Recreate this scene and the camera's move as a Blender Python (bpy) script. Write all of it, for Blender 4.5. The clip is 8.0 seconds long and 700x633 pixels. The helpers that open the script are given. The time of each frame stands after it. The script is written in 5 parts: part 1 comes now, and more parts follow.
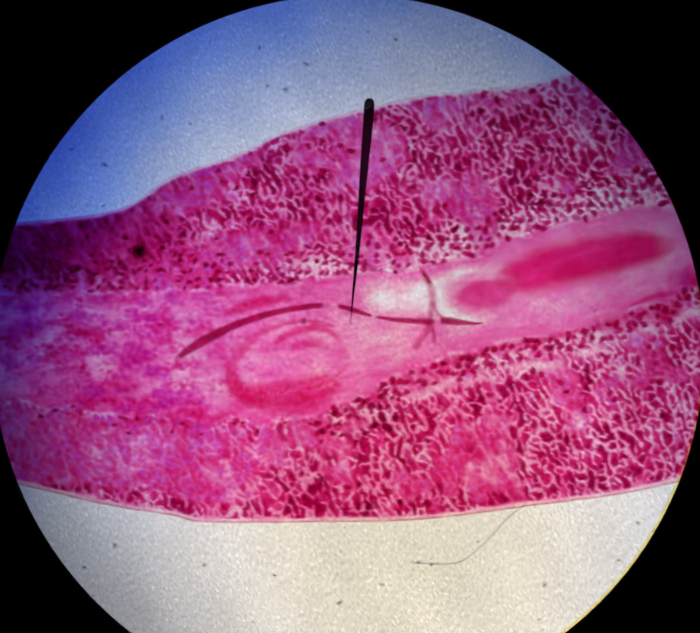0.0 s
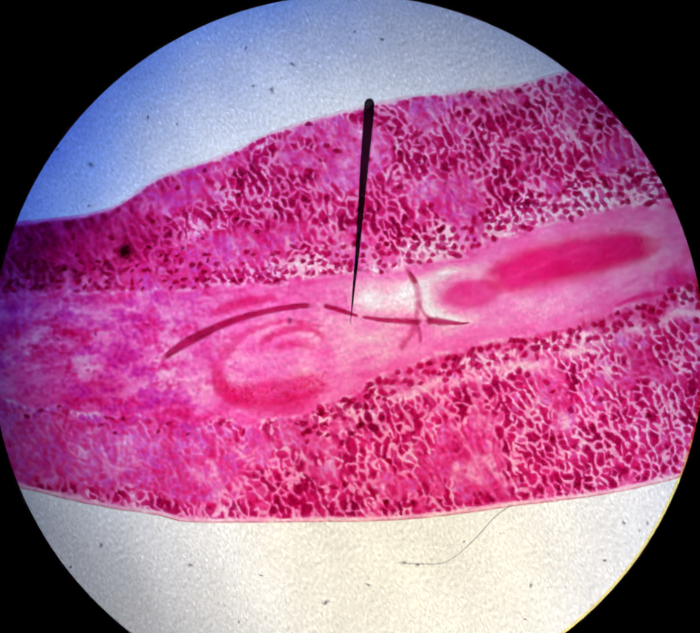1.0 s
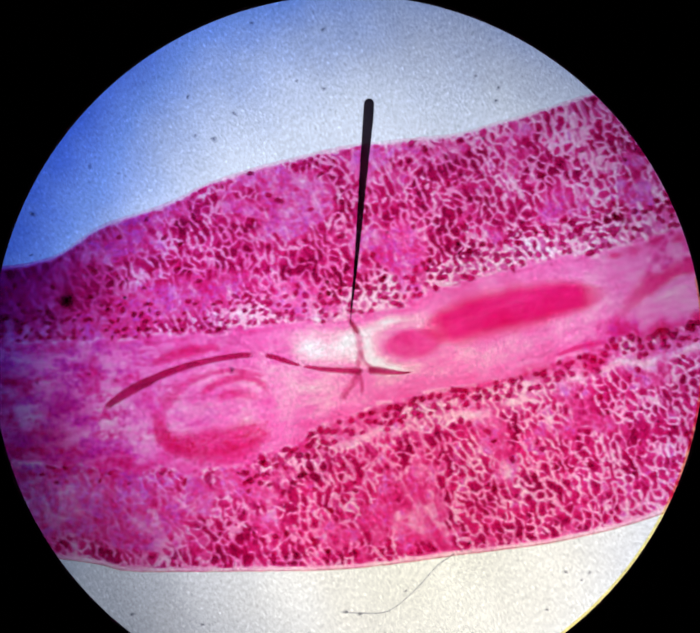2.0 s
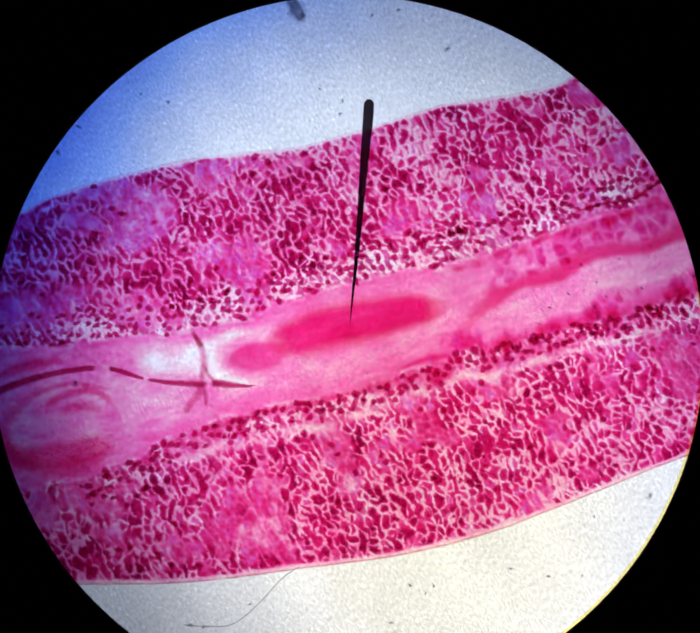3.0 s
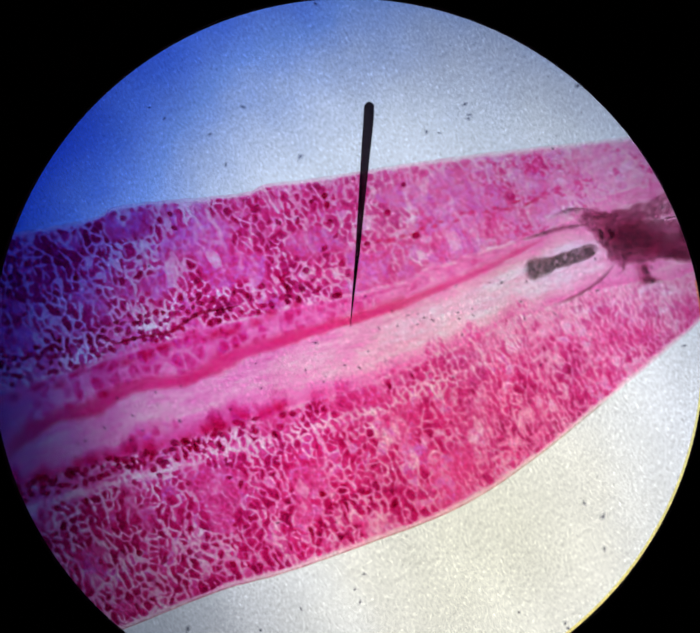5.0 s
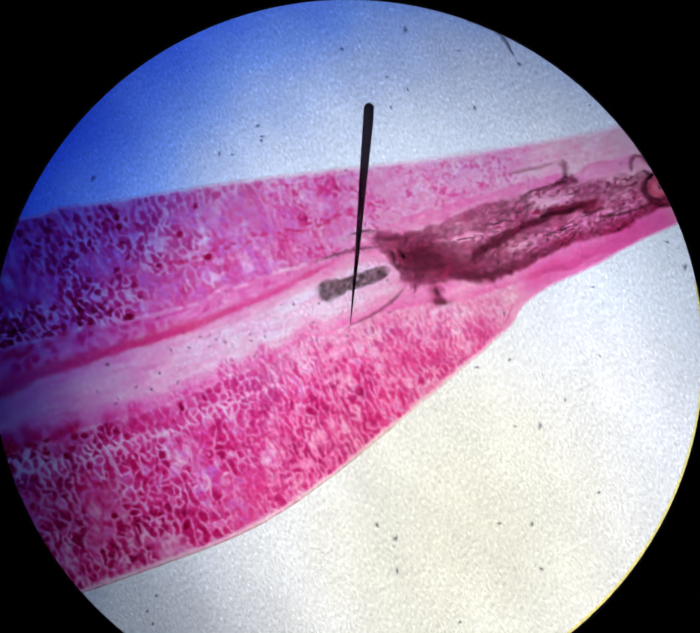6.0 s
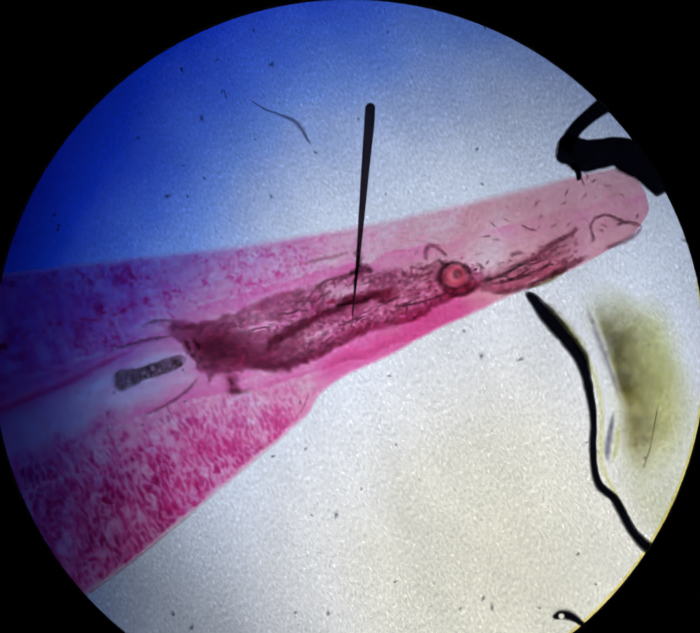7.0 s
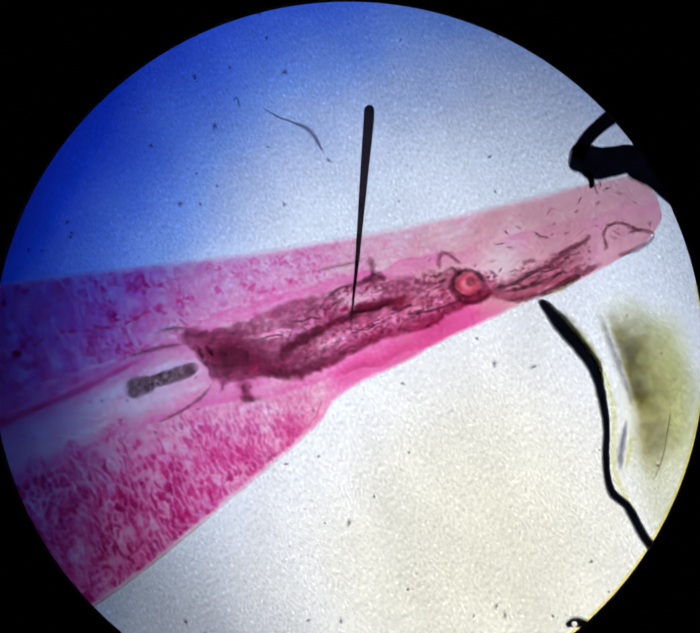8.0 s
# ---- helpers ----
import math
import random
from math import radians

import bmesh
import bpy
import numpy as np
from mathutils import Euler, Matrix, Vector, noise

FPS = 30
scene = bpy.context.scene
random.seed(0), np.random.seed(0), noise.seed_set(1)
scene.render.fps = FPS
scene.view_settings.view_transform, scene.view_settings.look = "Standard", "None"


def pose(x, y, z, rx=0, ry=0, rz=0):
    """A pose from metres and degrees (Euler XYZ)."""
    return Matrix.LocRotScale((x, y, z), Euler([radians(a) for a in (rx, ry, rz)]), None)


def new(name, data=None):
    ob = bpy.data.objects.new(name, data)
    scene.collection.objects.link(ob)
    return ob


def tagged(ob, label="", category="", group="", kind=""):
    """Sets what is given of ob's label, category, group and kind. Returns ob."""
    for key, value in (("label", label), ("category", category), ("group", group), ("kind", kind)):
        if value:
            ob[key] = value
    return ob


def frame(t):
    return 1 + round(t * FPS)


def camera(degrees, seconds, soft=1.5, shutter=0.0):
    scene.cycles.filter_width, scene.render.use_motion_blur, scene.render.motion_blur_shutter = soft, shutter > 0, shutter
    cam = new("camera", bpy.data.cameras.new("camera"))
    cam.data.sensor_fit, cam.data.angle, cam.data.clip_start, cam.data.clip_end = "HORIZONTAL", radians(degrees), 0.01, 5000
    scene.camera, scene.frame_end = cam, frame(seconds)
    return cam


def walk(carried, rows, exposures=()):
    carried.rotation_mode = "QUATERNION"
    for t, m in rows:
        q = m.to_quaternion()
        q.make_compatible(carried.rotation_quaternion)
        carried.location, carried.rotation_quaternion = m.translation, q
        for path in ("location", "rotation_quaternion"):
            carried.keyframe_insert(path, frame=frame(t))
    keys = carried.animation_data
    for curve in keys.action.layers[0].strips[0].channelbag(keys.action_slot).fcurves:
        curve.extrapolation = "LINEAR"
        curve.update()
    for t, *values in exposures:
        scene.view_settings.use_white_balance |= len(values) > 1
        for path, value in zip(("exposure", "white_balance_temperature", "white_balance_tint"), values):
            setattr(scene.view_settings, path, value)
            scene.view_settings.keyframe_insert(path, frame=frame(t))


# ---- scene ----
# A stained longitudinal section under a light microscope, built a hundred times life size:
# the field is about 0.2 m across, as it looks at the usual viewing distance.
U = 0.1 / 784                       # one drawing unit of the plan, in metres
EYE = 0.1 / math.tan(radians(19.3)) # height of the eye over the slide
cam = camera(38.6, 8.0, 2.0, 0.33)

# seconds, lean of the phone against the eyepiece, in plan units (across, down)
DRIFT = [(0, 0, 0), (1.2, 0, 0.5), (2.5, -1, 1), (3.5, -1, 3), (4.5, 0, 6), (6.0, -1, 10), (7.0, 2, 10), (7.5, 2, 12), (8.0, 0, 14)]
LEAN = math.degrees(U / EYE)
walk(cam, [(t, pose(0, 0, EYE, dy * LEAN, dx * LEAN, 0)) for t, dx, dy in DRIFT],
     exposures=[(0, 0.07, 7150, 14), (0.5, 0.27, 7075, 13.5), (1.0, 0.37, 7000, 13.0), (2.3, 0.37, 6500, 13.0), (3.0, 0.42, 6500, 12.0),
                (3.3, 0.36, 6500, 11.6), (3.6, 0.34, 6500, 11.2), (3.9, 0.33, 6500, 10.8), (4.0, 0.5, 6500, 10.7), (4.1, 0.68, 6500, 10.5),
                (4.3, 0.68, 6500, 10.3), (4.5, 0.2, 6500, 10.0), (5.8, 0.34, 6457, 10.9), (6.0, 0.36, 6450, 11.0), (6.2, 0.12, 6450, 11),
                (6.5, 0.05, 6450, 11), (7.0, 0.0, 6450, 11), (7.5, 0.0, 6450, 11), (8, 0.25, 6450, 11)])


# ---------------------------------------------------------------- world
world = bpy.data.worlds.new("dark_room")
scene.world = world
world.use_nodes = True
world.node_tree.nodes["Background"].inputs[0].default_value = (0.012, 0.012, 0.014, 1)
world.node_tree.nodes["Background"].inputs[1].default_value = 0.2


# ---------------------------------------------------------------- materials
def lin(r, g, b):
    return tuple(((c / 255 + 0.055) / 1.055) ** 2.4 if c > 10 else c / 255 / 12.92 for c in (r, g, b))


class Graph:
    """A small helper for node materials."""

    def __init__(self, name):
        self.mat = bpy.data.materials.new(name)
        self.mat.use_nodes = True
        self.tree = self.mat.node_tree
        self.tree.nodes.clear()
        self.out = self.add("ShaderNodeOutputMaterial")

    def add(self, kind, **props):
        node = self.tree.nodes.new(kind)
        for key, value in props.items():
            if key == "operation":
                node.operation = value
            elif key == "data_type":
                node.data_type = value
            elif key == "blend_type":
                node.blend_type = value
            elif key == "attribute_name":
                node.attribute_name = value
        return node

    def link(self, a, b):
        self.tree.links.new(a, b)

    def put(self, socket, value):
        if isinstance(value, bpy.types.NodeSocket):
            self.link(value, socket)
        elif isinstance(value, tuple) and len(value) == 3 and socket.type == "RGBA":
            socket.default_value = (*value, 1)
        else:
            socket.default_value = value

    def math(self, op, a, b=0.0, clamp=False):
        node = self.add("ShaderNodeMath", operation=op)
        node.use_clamp = clamp
        self.put(node.inputs[0], a)
        self.put(node.inputs[1], b)
        return node.outputs[0]

    def noise(self, per_metre, detail=3.0, rough=0.55, coords=None):
        node = self.add("ShaderNodeTexNoise")
        node.inputs["Scale"].default_value = per_metre
        node.inputs["Detail"].default_value = detail
        node.inputs["Roughness"].default_value = rough
        if coords is None:
            coords = self.add("ShaderNodeTexCoord").outputs["Object"]
        self.link(coords, node.inputs["Vector"])
        return node.outputs["Fac"]

    def span(self, x, lo, hi, a=0.0, b=1.0, smooth=False):
        node = self.add("ShaderNodeMapRange")
        node.interpolation_type = "SMOOTHSTEP" if smooth else "LINEAR"
        for i, v in enumerate((x, lo, hi, a, b)):
            self.put(node.inputs[i], v)
        return node.outputs[0]

    def mix(self, fac, a, b, how="MIX"):
        node = self.add("ShaderNodeMix", data_type="RGBA", blend_type=how)
        self.put(node.inputs[0], fac)
        self.put(node.inputs[6], a)
        self.put(node.inputs[7], b)
        return node.outputs[2]

    def ramp(self, fac, stops):
        node = self.add("ShaderNodeValToRGB")
        while len(node.color_ramp.elements) < len(stops):
            node.color_ramp.elements.new(0.5)
        for e, (p, c) in zip(node.color_ramp.elements, stops):
            e.position, e.color = p, (*c, 1)
        self.put(node.inputs[0], fac)
        return node.outputs[0]

    def attr(self, name):
        return self.add("ShaderNodeAttribute", attribute_name=name).outputs["Fac"]

    def stained(self, color, scatter=0.015):
        """Stained, light-passing matter: it filters the light that comes through it, and scatters a little."""
        clear = self.add("ShaderNodeBsdfTransparent")
        self.put(clear.inputs[0], color)
        haze = self.add("ShaderNodeBsdfTranslucent")
        self.put(haze.inputs[0], color)
        both = self.add("ShaderNodeMixShader")
        both.inputs[0].default_value = scatter
        self.link(clear.outputs[0], both.inputs[1])
        self.link(haze.outputs[0], both.inputs[2])
        self.link(both.outputs[0], self.out.inputs["Surface"])
        return self.mat

    def solid(self, color, rough=0.6, metal=0.0, bump=None, depth=0.0002):
        bsdf = self.add("ShaderNodeBsdfPrincipled")
        self.put(bsdf.inputs["Base Color"], color)
        self.put(bsdf.inputs["Roughness"], rough)
        bsdf.inputs["Metallic"].default_value = metal
        if bump is not None:
            b = self.add("ShaderNodeBump")
            b.inputs["Distance"].default_value = depth
            self.link(bump, b.inputs["Height"])
            self.link(b.outputs[0], bsdf.inputs["Normal"])
        self.link(bsdf.outputs[0], self.out.inputs["Surface"])
        return self.mat


def face(t):
    """What one of the two faces of a layer lets through, so that the layer lets through t."""
    return tuple(math.sqrt(c) for c in t)


WHITE = (1.0, 1.0, 1.0)


def layer_material(name, thin, thick, per_metre, contrast=0.5, floor=0.0, grain=900):
    """A layer whose 'dens' attribute is its relative thickness; the stain lies in it in clouds."""
    g = Graph(name)
    cloud = g.noise(per_metre, 4.0, 0.6)
    fine = g.noise(grain, 2.0)
    body = g.mix(g.span(cloud, 0.35, 0.65), thin, thick)
    wear = g.span(fine, 0.3, 0.7, 1.0 - contrast, 1.0)
    fac = g.math("MAXIMUM", g.math("MULTIPLY", g.attr("dens"), wear, True), floor)
    return g.stained(g.mix(fac, WHITE, body))


def section_material():
    g = Graph("stained_section")
    cloud = g.noise(95, 4.0, 0.6)
    fine = g.noise(620, 3.0, 0.65)
    s = g.math("ADD", g.attr("stain"), g.span(cloud, 0.3, 0.7, -0.07, 0.07))
    s = g.math("ADD", s, g.span(fine, 0.3, 0.7, -0.05, 0.05))
    lie = g.add("ShaderNodeMapping")
    lie.vector_type = "TEXTURE"
    lie.inputs["Rotation"].default_value = (0, 0, 0.30)
    lie.inputs["Scale"].default_value = (5.0, 1.0, 1.0)
    g.link(g.add("ShaderNodeTexCoord").outputs["Object"], lie.inputs["Vector"])
    s = g.math("ADD", s, g.span(g.noise(420, 4.0, 0.65, lie.outputs[0]), 0.3, 0.7, -0.07, 0.07), True)
    pink = g.ramp(s, [(0.0, face((0.98, 0.90, 0.95))), (0.2, face((0.98, 0.48, 0.65))), (0.4, face((0.96, 0.19, 0.53))),
                      (0.65, face((0.90, 0.05, 0.33))), (1.0, face((0.50, 0.008, 0.14)))])
    tan = g.mix(g.span(cloud, 0.35, 0.65), face((0.77, 0.32, 0.35)), face((0.89, 0.49, 0.48)))
    return g.stained(g.mix(g.attr("rim"), WHITE, g.mix(g.attr("tan"), pink, tan)))


def crowd_material(name, stops, grain=0.10):
    """Matter laid thick and thin: 'dens' is its relative thickness, 'tone' how deep the stain has gone."""
    g = Graph(name)
    n = g.math("ADD", g.span(g.noise(1300, 3.0), 0.35, 0.65, -grain, grain), g.span(g.noise(420, 2.0), 0.35, 0.65, -grain, grain))
    k = g.math("ADD", g.attr("tone"), n, True)
    deep = g.add("ShaderNodeGamma")
    g.link(g.ramp(k, stops), deep.inputs[0])
    g.link(g.attr("dens"), deep.inputs[1])
    return g.stained(deep.outputs[0], 0.015)


def cell_material(name, light, dark):
    g = Graph(name)
    a = g.add("ShaderNodeNewGeometry").outputs["Random Per Island"]
    b = g.add("ShaderNodeObjectInfo").outputs["Random"]
    r = g.math("FRACT", g.math("ADD", a, b))
    cloud = g.noise(70, 3.0)
    k = g.math("ADD", g.math("MULTIPLY", r, 0.75), g.span(cloud, 0.3, 0.7, -0.2, 0.35), True)
    grain = g.math("ADD", g.span(g.noise(1300, 3.0), 0.35, 0.65, -0.22, 0.22), g.span(g.noise(380, 2.0), 0.35, 0.65, -0.28, 0.28))
    body = g.mix(g.math("ADD", k, grain, True), light, dark)
    return g.stained(g.mix(g.attr("dens"), WHITE, body), 0.015)


def glass_material():
    g = Graph("clear_glass")
    b = g.add("ShaderNodeBsdfPrincipled")
    b.inputs["Base Color"].default_value = (0.99, 1.0, 0.99, 1)
    b.inputs["Roughness"].default_value = 0.0
    b.inputs["IOR"].default_value = 1.5
    b.inputs["Transmission Weight"].default_value = 1.0
    g.link(b.outputs[0], g.out.inputs["Surface"])
    return g.mat


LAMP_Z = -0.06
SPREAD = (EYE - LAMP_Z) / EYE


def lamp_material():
    """Glowing ground glass: a blue to warm white gradient, darker to its edge, is painted into its emission."""
    g = Graph("painted_lamp_glow")
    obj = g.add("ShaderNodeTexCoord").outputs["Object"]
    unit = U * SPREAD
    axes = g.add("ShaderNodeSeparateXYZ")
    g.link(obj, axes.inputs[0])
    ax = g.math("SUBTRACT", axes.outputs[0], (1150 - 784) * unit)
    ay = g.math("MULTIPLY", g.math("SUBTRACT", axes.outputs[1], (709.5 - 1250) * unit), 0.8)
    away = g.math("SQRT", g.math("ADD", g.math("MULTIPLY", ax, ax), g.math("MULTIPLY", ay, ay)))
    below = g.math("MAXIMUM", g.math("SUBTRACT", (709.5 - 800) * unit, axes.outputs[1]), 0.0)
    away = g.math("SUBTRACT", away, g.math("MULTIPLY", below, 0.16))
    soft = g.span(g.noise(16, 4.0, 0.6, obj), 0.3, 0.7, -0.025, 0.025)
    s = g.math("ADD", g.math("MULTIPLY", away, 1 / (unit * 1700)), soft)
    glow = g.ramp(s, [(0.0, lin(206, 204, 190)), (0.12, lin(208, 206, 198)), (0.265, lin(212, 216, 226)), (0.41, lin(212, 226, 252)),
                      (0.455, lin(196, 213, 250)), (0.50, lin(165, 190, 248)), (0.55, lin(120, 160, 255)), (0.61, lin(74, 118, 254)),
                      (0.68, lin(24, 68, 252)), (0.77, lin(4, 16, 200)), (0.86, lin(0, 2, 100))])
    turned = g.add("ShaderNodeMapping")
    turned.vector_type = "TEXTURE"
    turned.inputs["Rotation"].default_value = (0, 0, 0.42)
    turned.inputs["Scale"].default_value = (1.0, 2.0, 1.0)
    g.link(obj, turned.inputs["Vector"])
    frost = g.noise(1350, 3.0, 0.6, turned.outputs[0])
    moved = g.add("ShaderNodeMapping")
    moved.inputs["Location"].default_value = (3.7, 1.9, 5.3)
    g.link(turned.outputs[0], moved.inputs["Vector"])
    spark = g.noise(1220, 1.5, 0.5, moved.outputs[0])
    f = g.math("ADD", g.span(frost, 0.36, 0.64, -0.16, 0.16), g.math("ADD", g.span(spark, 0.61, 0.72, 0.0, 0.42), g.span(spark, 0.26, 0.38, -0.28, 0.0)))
    # fall-off to the sides and corners and cloudy brightness, painted into the strength
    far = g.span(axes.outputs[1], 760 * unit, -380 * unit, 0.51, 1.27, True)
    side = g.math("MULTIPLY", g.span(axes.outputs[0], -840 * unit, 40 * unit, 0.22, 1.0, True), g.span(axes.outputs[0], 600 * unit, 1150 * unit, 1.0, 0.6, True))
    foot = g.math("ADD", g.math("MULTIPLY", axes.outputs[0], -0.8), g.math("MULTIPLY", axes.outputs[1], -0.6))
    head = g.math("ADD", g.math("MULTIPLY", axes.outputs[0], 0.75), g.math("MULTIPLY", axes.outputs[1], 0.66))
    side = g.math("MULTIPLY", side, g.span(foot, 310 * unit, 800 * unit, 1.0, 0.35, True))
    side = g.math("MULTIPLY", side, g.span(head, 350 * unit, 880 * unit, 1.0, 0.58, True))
    patchy_glow = g.span(g.noise(30, 4.0, 0.62, turned.outputs[0]), 0.3, 0.7, 0.86, 1.08)
    far = g.math("MULTIPLY", far, patchy_glow)
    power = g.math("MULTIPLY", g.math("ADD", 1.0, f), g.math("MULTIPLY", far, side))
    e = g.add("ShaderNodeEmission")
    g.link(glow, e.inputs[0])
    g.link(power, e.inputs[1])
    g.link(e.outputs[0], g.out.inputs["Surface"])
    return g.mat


def black_material(name, base=0.012, rough=0.55):
    g = Graph(name)
    n = g.noise(160, 4.0)
    col = g.ramp(n, [(0.3, (base * 0.6, base * 0.6, base * 0.65)), (0.7, (base * 1.5, base * 1.5, base * 1.6))])
    return g.solid(col, rough, 0.0, g.noise(900, 2.0), 0.0001)


M_SECTION = section_material()
M_CELL = crowd_material("stained_cells", [(0.0, (0.68, 0.11, 0.68)), (0.3, (0.80, 0.046, 0.32)), (0.6, (0.60, 0.013, 0.19)), (1.0, (0.31, 0.005, 0.085))])
M_MASS = crowd_material("dark_resin", [(0.0, (0.25, 0.11, 0.16)), (1.0, (0.48, 0.13, 0.23))], 0.16)
M_DOT = cell_material("dark_stained_cell", (0.70, 0.04, 0.30), (0.40, 0.012, 0.16))
M_CLEAR = glass_material()
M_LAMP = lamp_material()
M_BLACK = black_material("matt_black_paint")
M_IRON = black_material("black_enamel", 0.02, 0.4)
M_BLOB = layer_material("crimson_body", (0.92, 0.06, 0.38), (0.80, 0.008, 0.22), 60, 0.04)
M_LOBE = layer_material("rose_lobe", (0.93, 0.26, 0.60), (0.88, 0.13, 0.46), 120, 0.15)
M_CRESCENT = layer_material("mottled_crimson_coat", (0.92, 0.12, 0.48), (0.78, 0.028, 0.29), 560, 0.40, grain=1500)
M_CORD = layer_material("crimson_cord", (0.90, 0.11, 0.42), (0.82, 0.04, 0.28), 90, 0.12)
M_STRAND = layer_material("crimson_strand", (0.90, 0.13, 0.44), (0.82, 0.05, 0.29), 90, 0.2)
M_BAR = layer_material("dark_crimson_bar", (0.58, 0.026, 0.20), (0.38, 0.013, 0.12), 200, 0.05, 0.1)
M_WALLS = layer_material("thin_crimson_wall", (0.80, 0.27, 0.47), (0.60, 0.11, 0.30), 260, 0.2, 0.05)
M_OVAL = layer_material("rose_body", (0.92, 0.28, 0.62), (0.84, 0.10, 0.42), 300, 0.4)
M_DARK = layer_material("blackened_fold", (0.40, 0.17, 0.25), (0.10, 0.03, 0.06), 260, 0.3, 0.03)
M_ROD = layer_material("grey_mottled_rod", (0.20, 0.17, 0.145), (0.04, 0.033, 0.028), 420, 0.3)
M_RING = layer_material("red_ring", (0.95, 0.46, 0.54), (0.86, 0.28, 0.38), 300, 0.3, 0.2)
M_FLECK = layer_material("brown_fleck", (0.62, 0.38, 0.42), (0.45, 0.24, 0.28), 150, 0.4)
M_SKIN = layer_material("tan_skin", (0.80, 0.60, 0.50), (0.55, 0.40, 0.33), 150, 0.5)
M_RIM = layer_material("bubble_rim", (0.004, 0.004, 0.009), (0.002, 0.002, 0.004), 200, 0.0)
# bubble tints: sheen, fringe, haze and shade put into flat colours
M_OLIVE = layer_material("olive_sheen_tint", (0.46, 0.41, 0.17), (0.20, 0.17, 0.06), 90, 0.3, grain=260)
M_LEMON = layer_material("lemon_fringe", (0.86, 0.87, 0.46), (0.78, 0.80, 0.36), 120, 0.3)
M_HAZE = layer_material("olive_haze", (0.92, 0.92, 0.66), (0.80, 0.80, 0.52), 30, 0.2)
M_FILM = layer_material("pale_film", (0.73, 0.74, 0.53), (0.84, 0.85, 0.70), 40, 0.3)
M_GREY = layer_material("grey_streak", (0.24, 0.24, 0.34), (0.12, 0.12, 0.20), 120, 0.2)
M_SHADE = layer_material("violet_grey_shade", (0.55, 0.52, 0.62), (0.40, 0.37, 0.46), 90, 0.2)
M_DUST = layer_material("grey_dust", (0.30, 0.30, 0.36), (0.07, 0.07, 0.11), 300, 0.1, 0.3)
M_HAIR = layer_material("grey_fibre", (0.42, 0.42, 0.48), (0.30, 0.30, 0.36), 200, 0.3, 0.3)


# ---------------------------------------------------------------- mesh helpers
def plan(x, y, z=0.0):
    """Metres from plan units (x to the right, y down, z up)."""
    return ((x - 784) * U, (709.5 - y) * U, z * U)


def mesh_object(name, verts, faces, material, parent=None, label="", smooth=True, attrs=None):
    me = bpy.data.meshes.new(name)
    me.from_pydata(verts, [], faces)
    for key, values in (attrs or {}).items():
        me.attributes.new(key, "FLOAT", "POINT").data.foreach_set("value", np.asarray(values, dtype=np.float32))
    me.materials.append(material)
    if smooth:
        me.polygons.foreach_set("use_smooth", [True] * len(me.polygons))
    me.update()
    ob = new(name, me)
    if parent is not None:
        ob.parent = parent
    return tagged(ob, label)


def part(name, bm, material, parent, label="", smooth=False):
    me = bpy.data.meshes.new(name)
    bm.to_mesh(me)
    bm.free()
    me.materials.append(material)
    if smooth:
        me.polygons.foreach_set("use_smooth", [True] * len(me.polygons))
    ob = new(name, me)
    if parent is not None:
        ob.parent = parent
    return tagged(ob, label)


def curve_through(points, n):
    """A smooth row of n + 1 points through the given ones."""
    p = np.array(points, dtype=float)
    p = np.vstack([2 * p[0] - p[1], p, 2 * p[-1] - p[-2]])
    gaps = np.linalg.norm(np.diff(p[1:-1, :2], axis=0), axis=1)
    at = np.concatenate([[0], np.cumsum(gaps)])
    rows = []
    for d in np.linspace(0, at[-1], n + 1):
        i = min(int(np.searchsorted(at, d, side="right")) - 1, len(gaps) - 1)
        t = (d - at[i]) / max(gaps[i], 1e-9)
        a, b, c, e = p[i], p[i + 1], p[i + 2], p[i + 3]
        rows.append(0.5 * (2 * b + (c - a) * t + (2 * a - 5 * b + 4 * c - e) * t * t + (3 * b - a - 3 * c + e) * t ** 3))
    return np.array(rows)


def ease(x):
    x = np.clip(x, 0, 1)
    return x * x * (3 - 2 * x)


def wobble(x, y, size, seed=0.0):
    return noise.noise((x / size, y / size, seed))


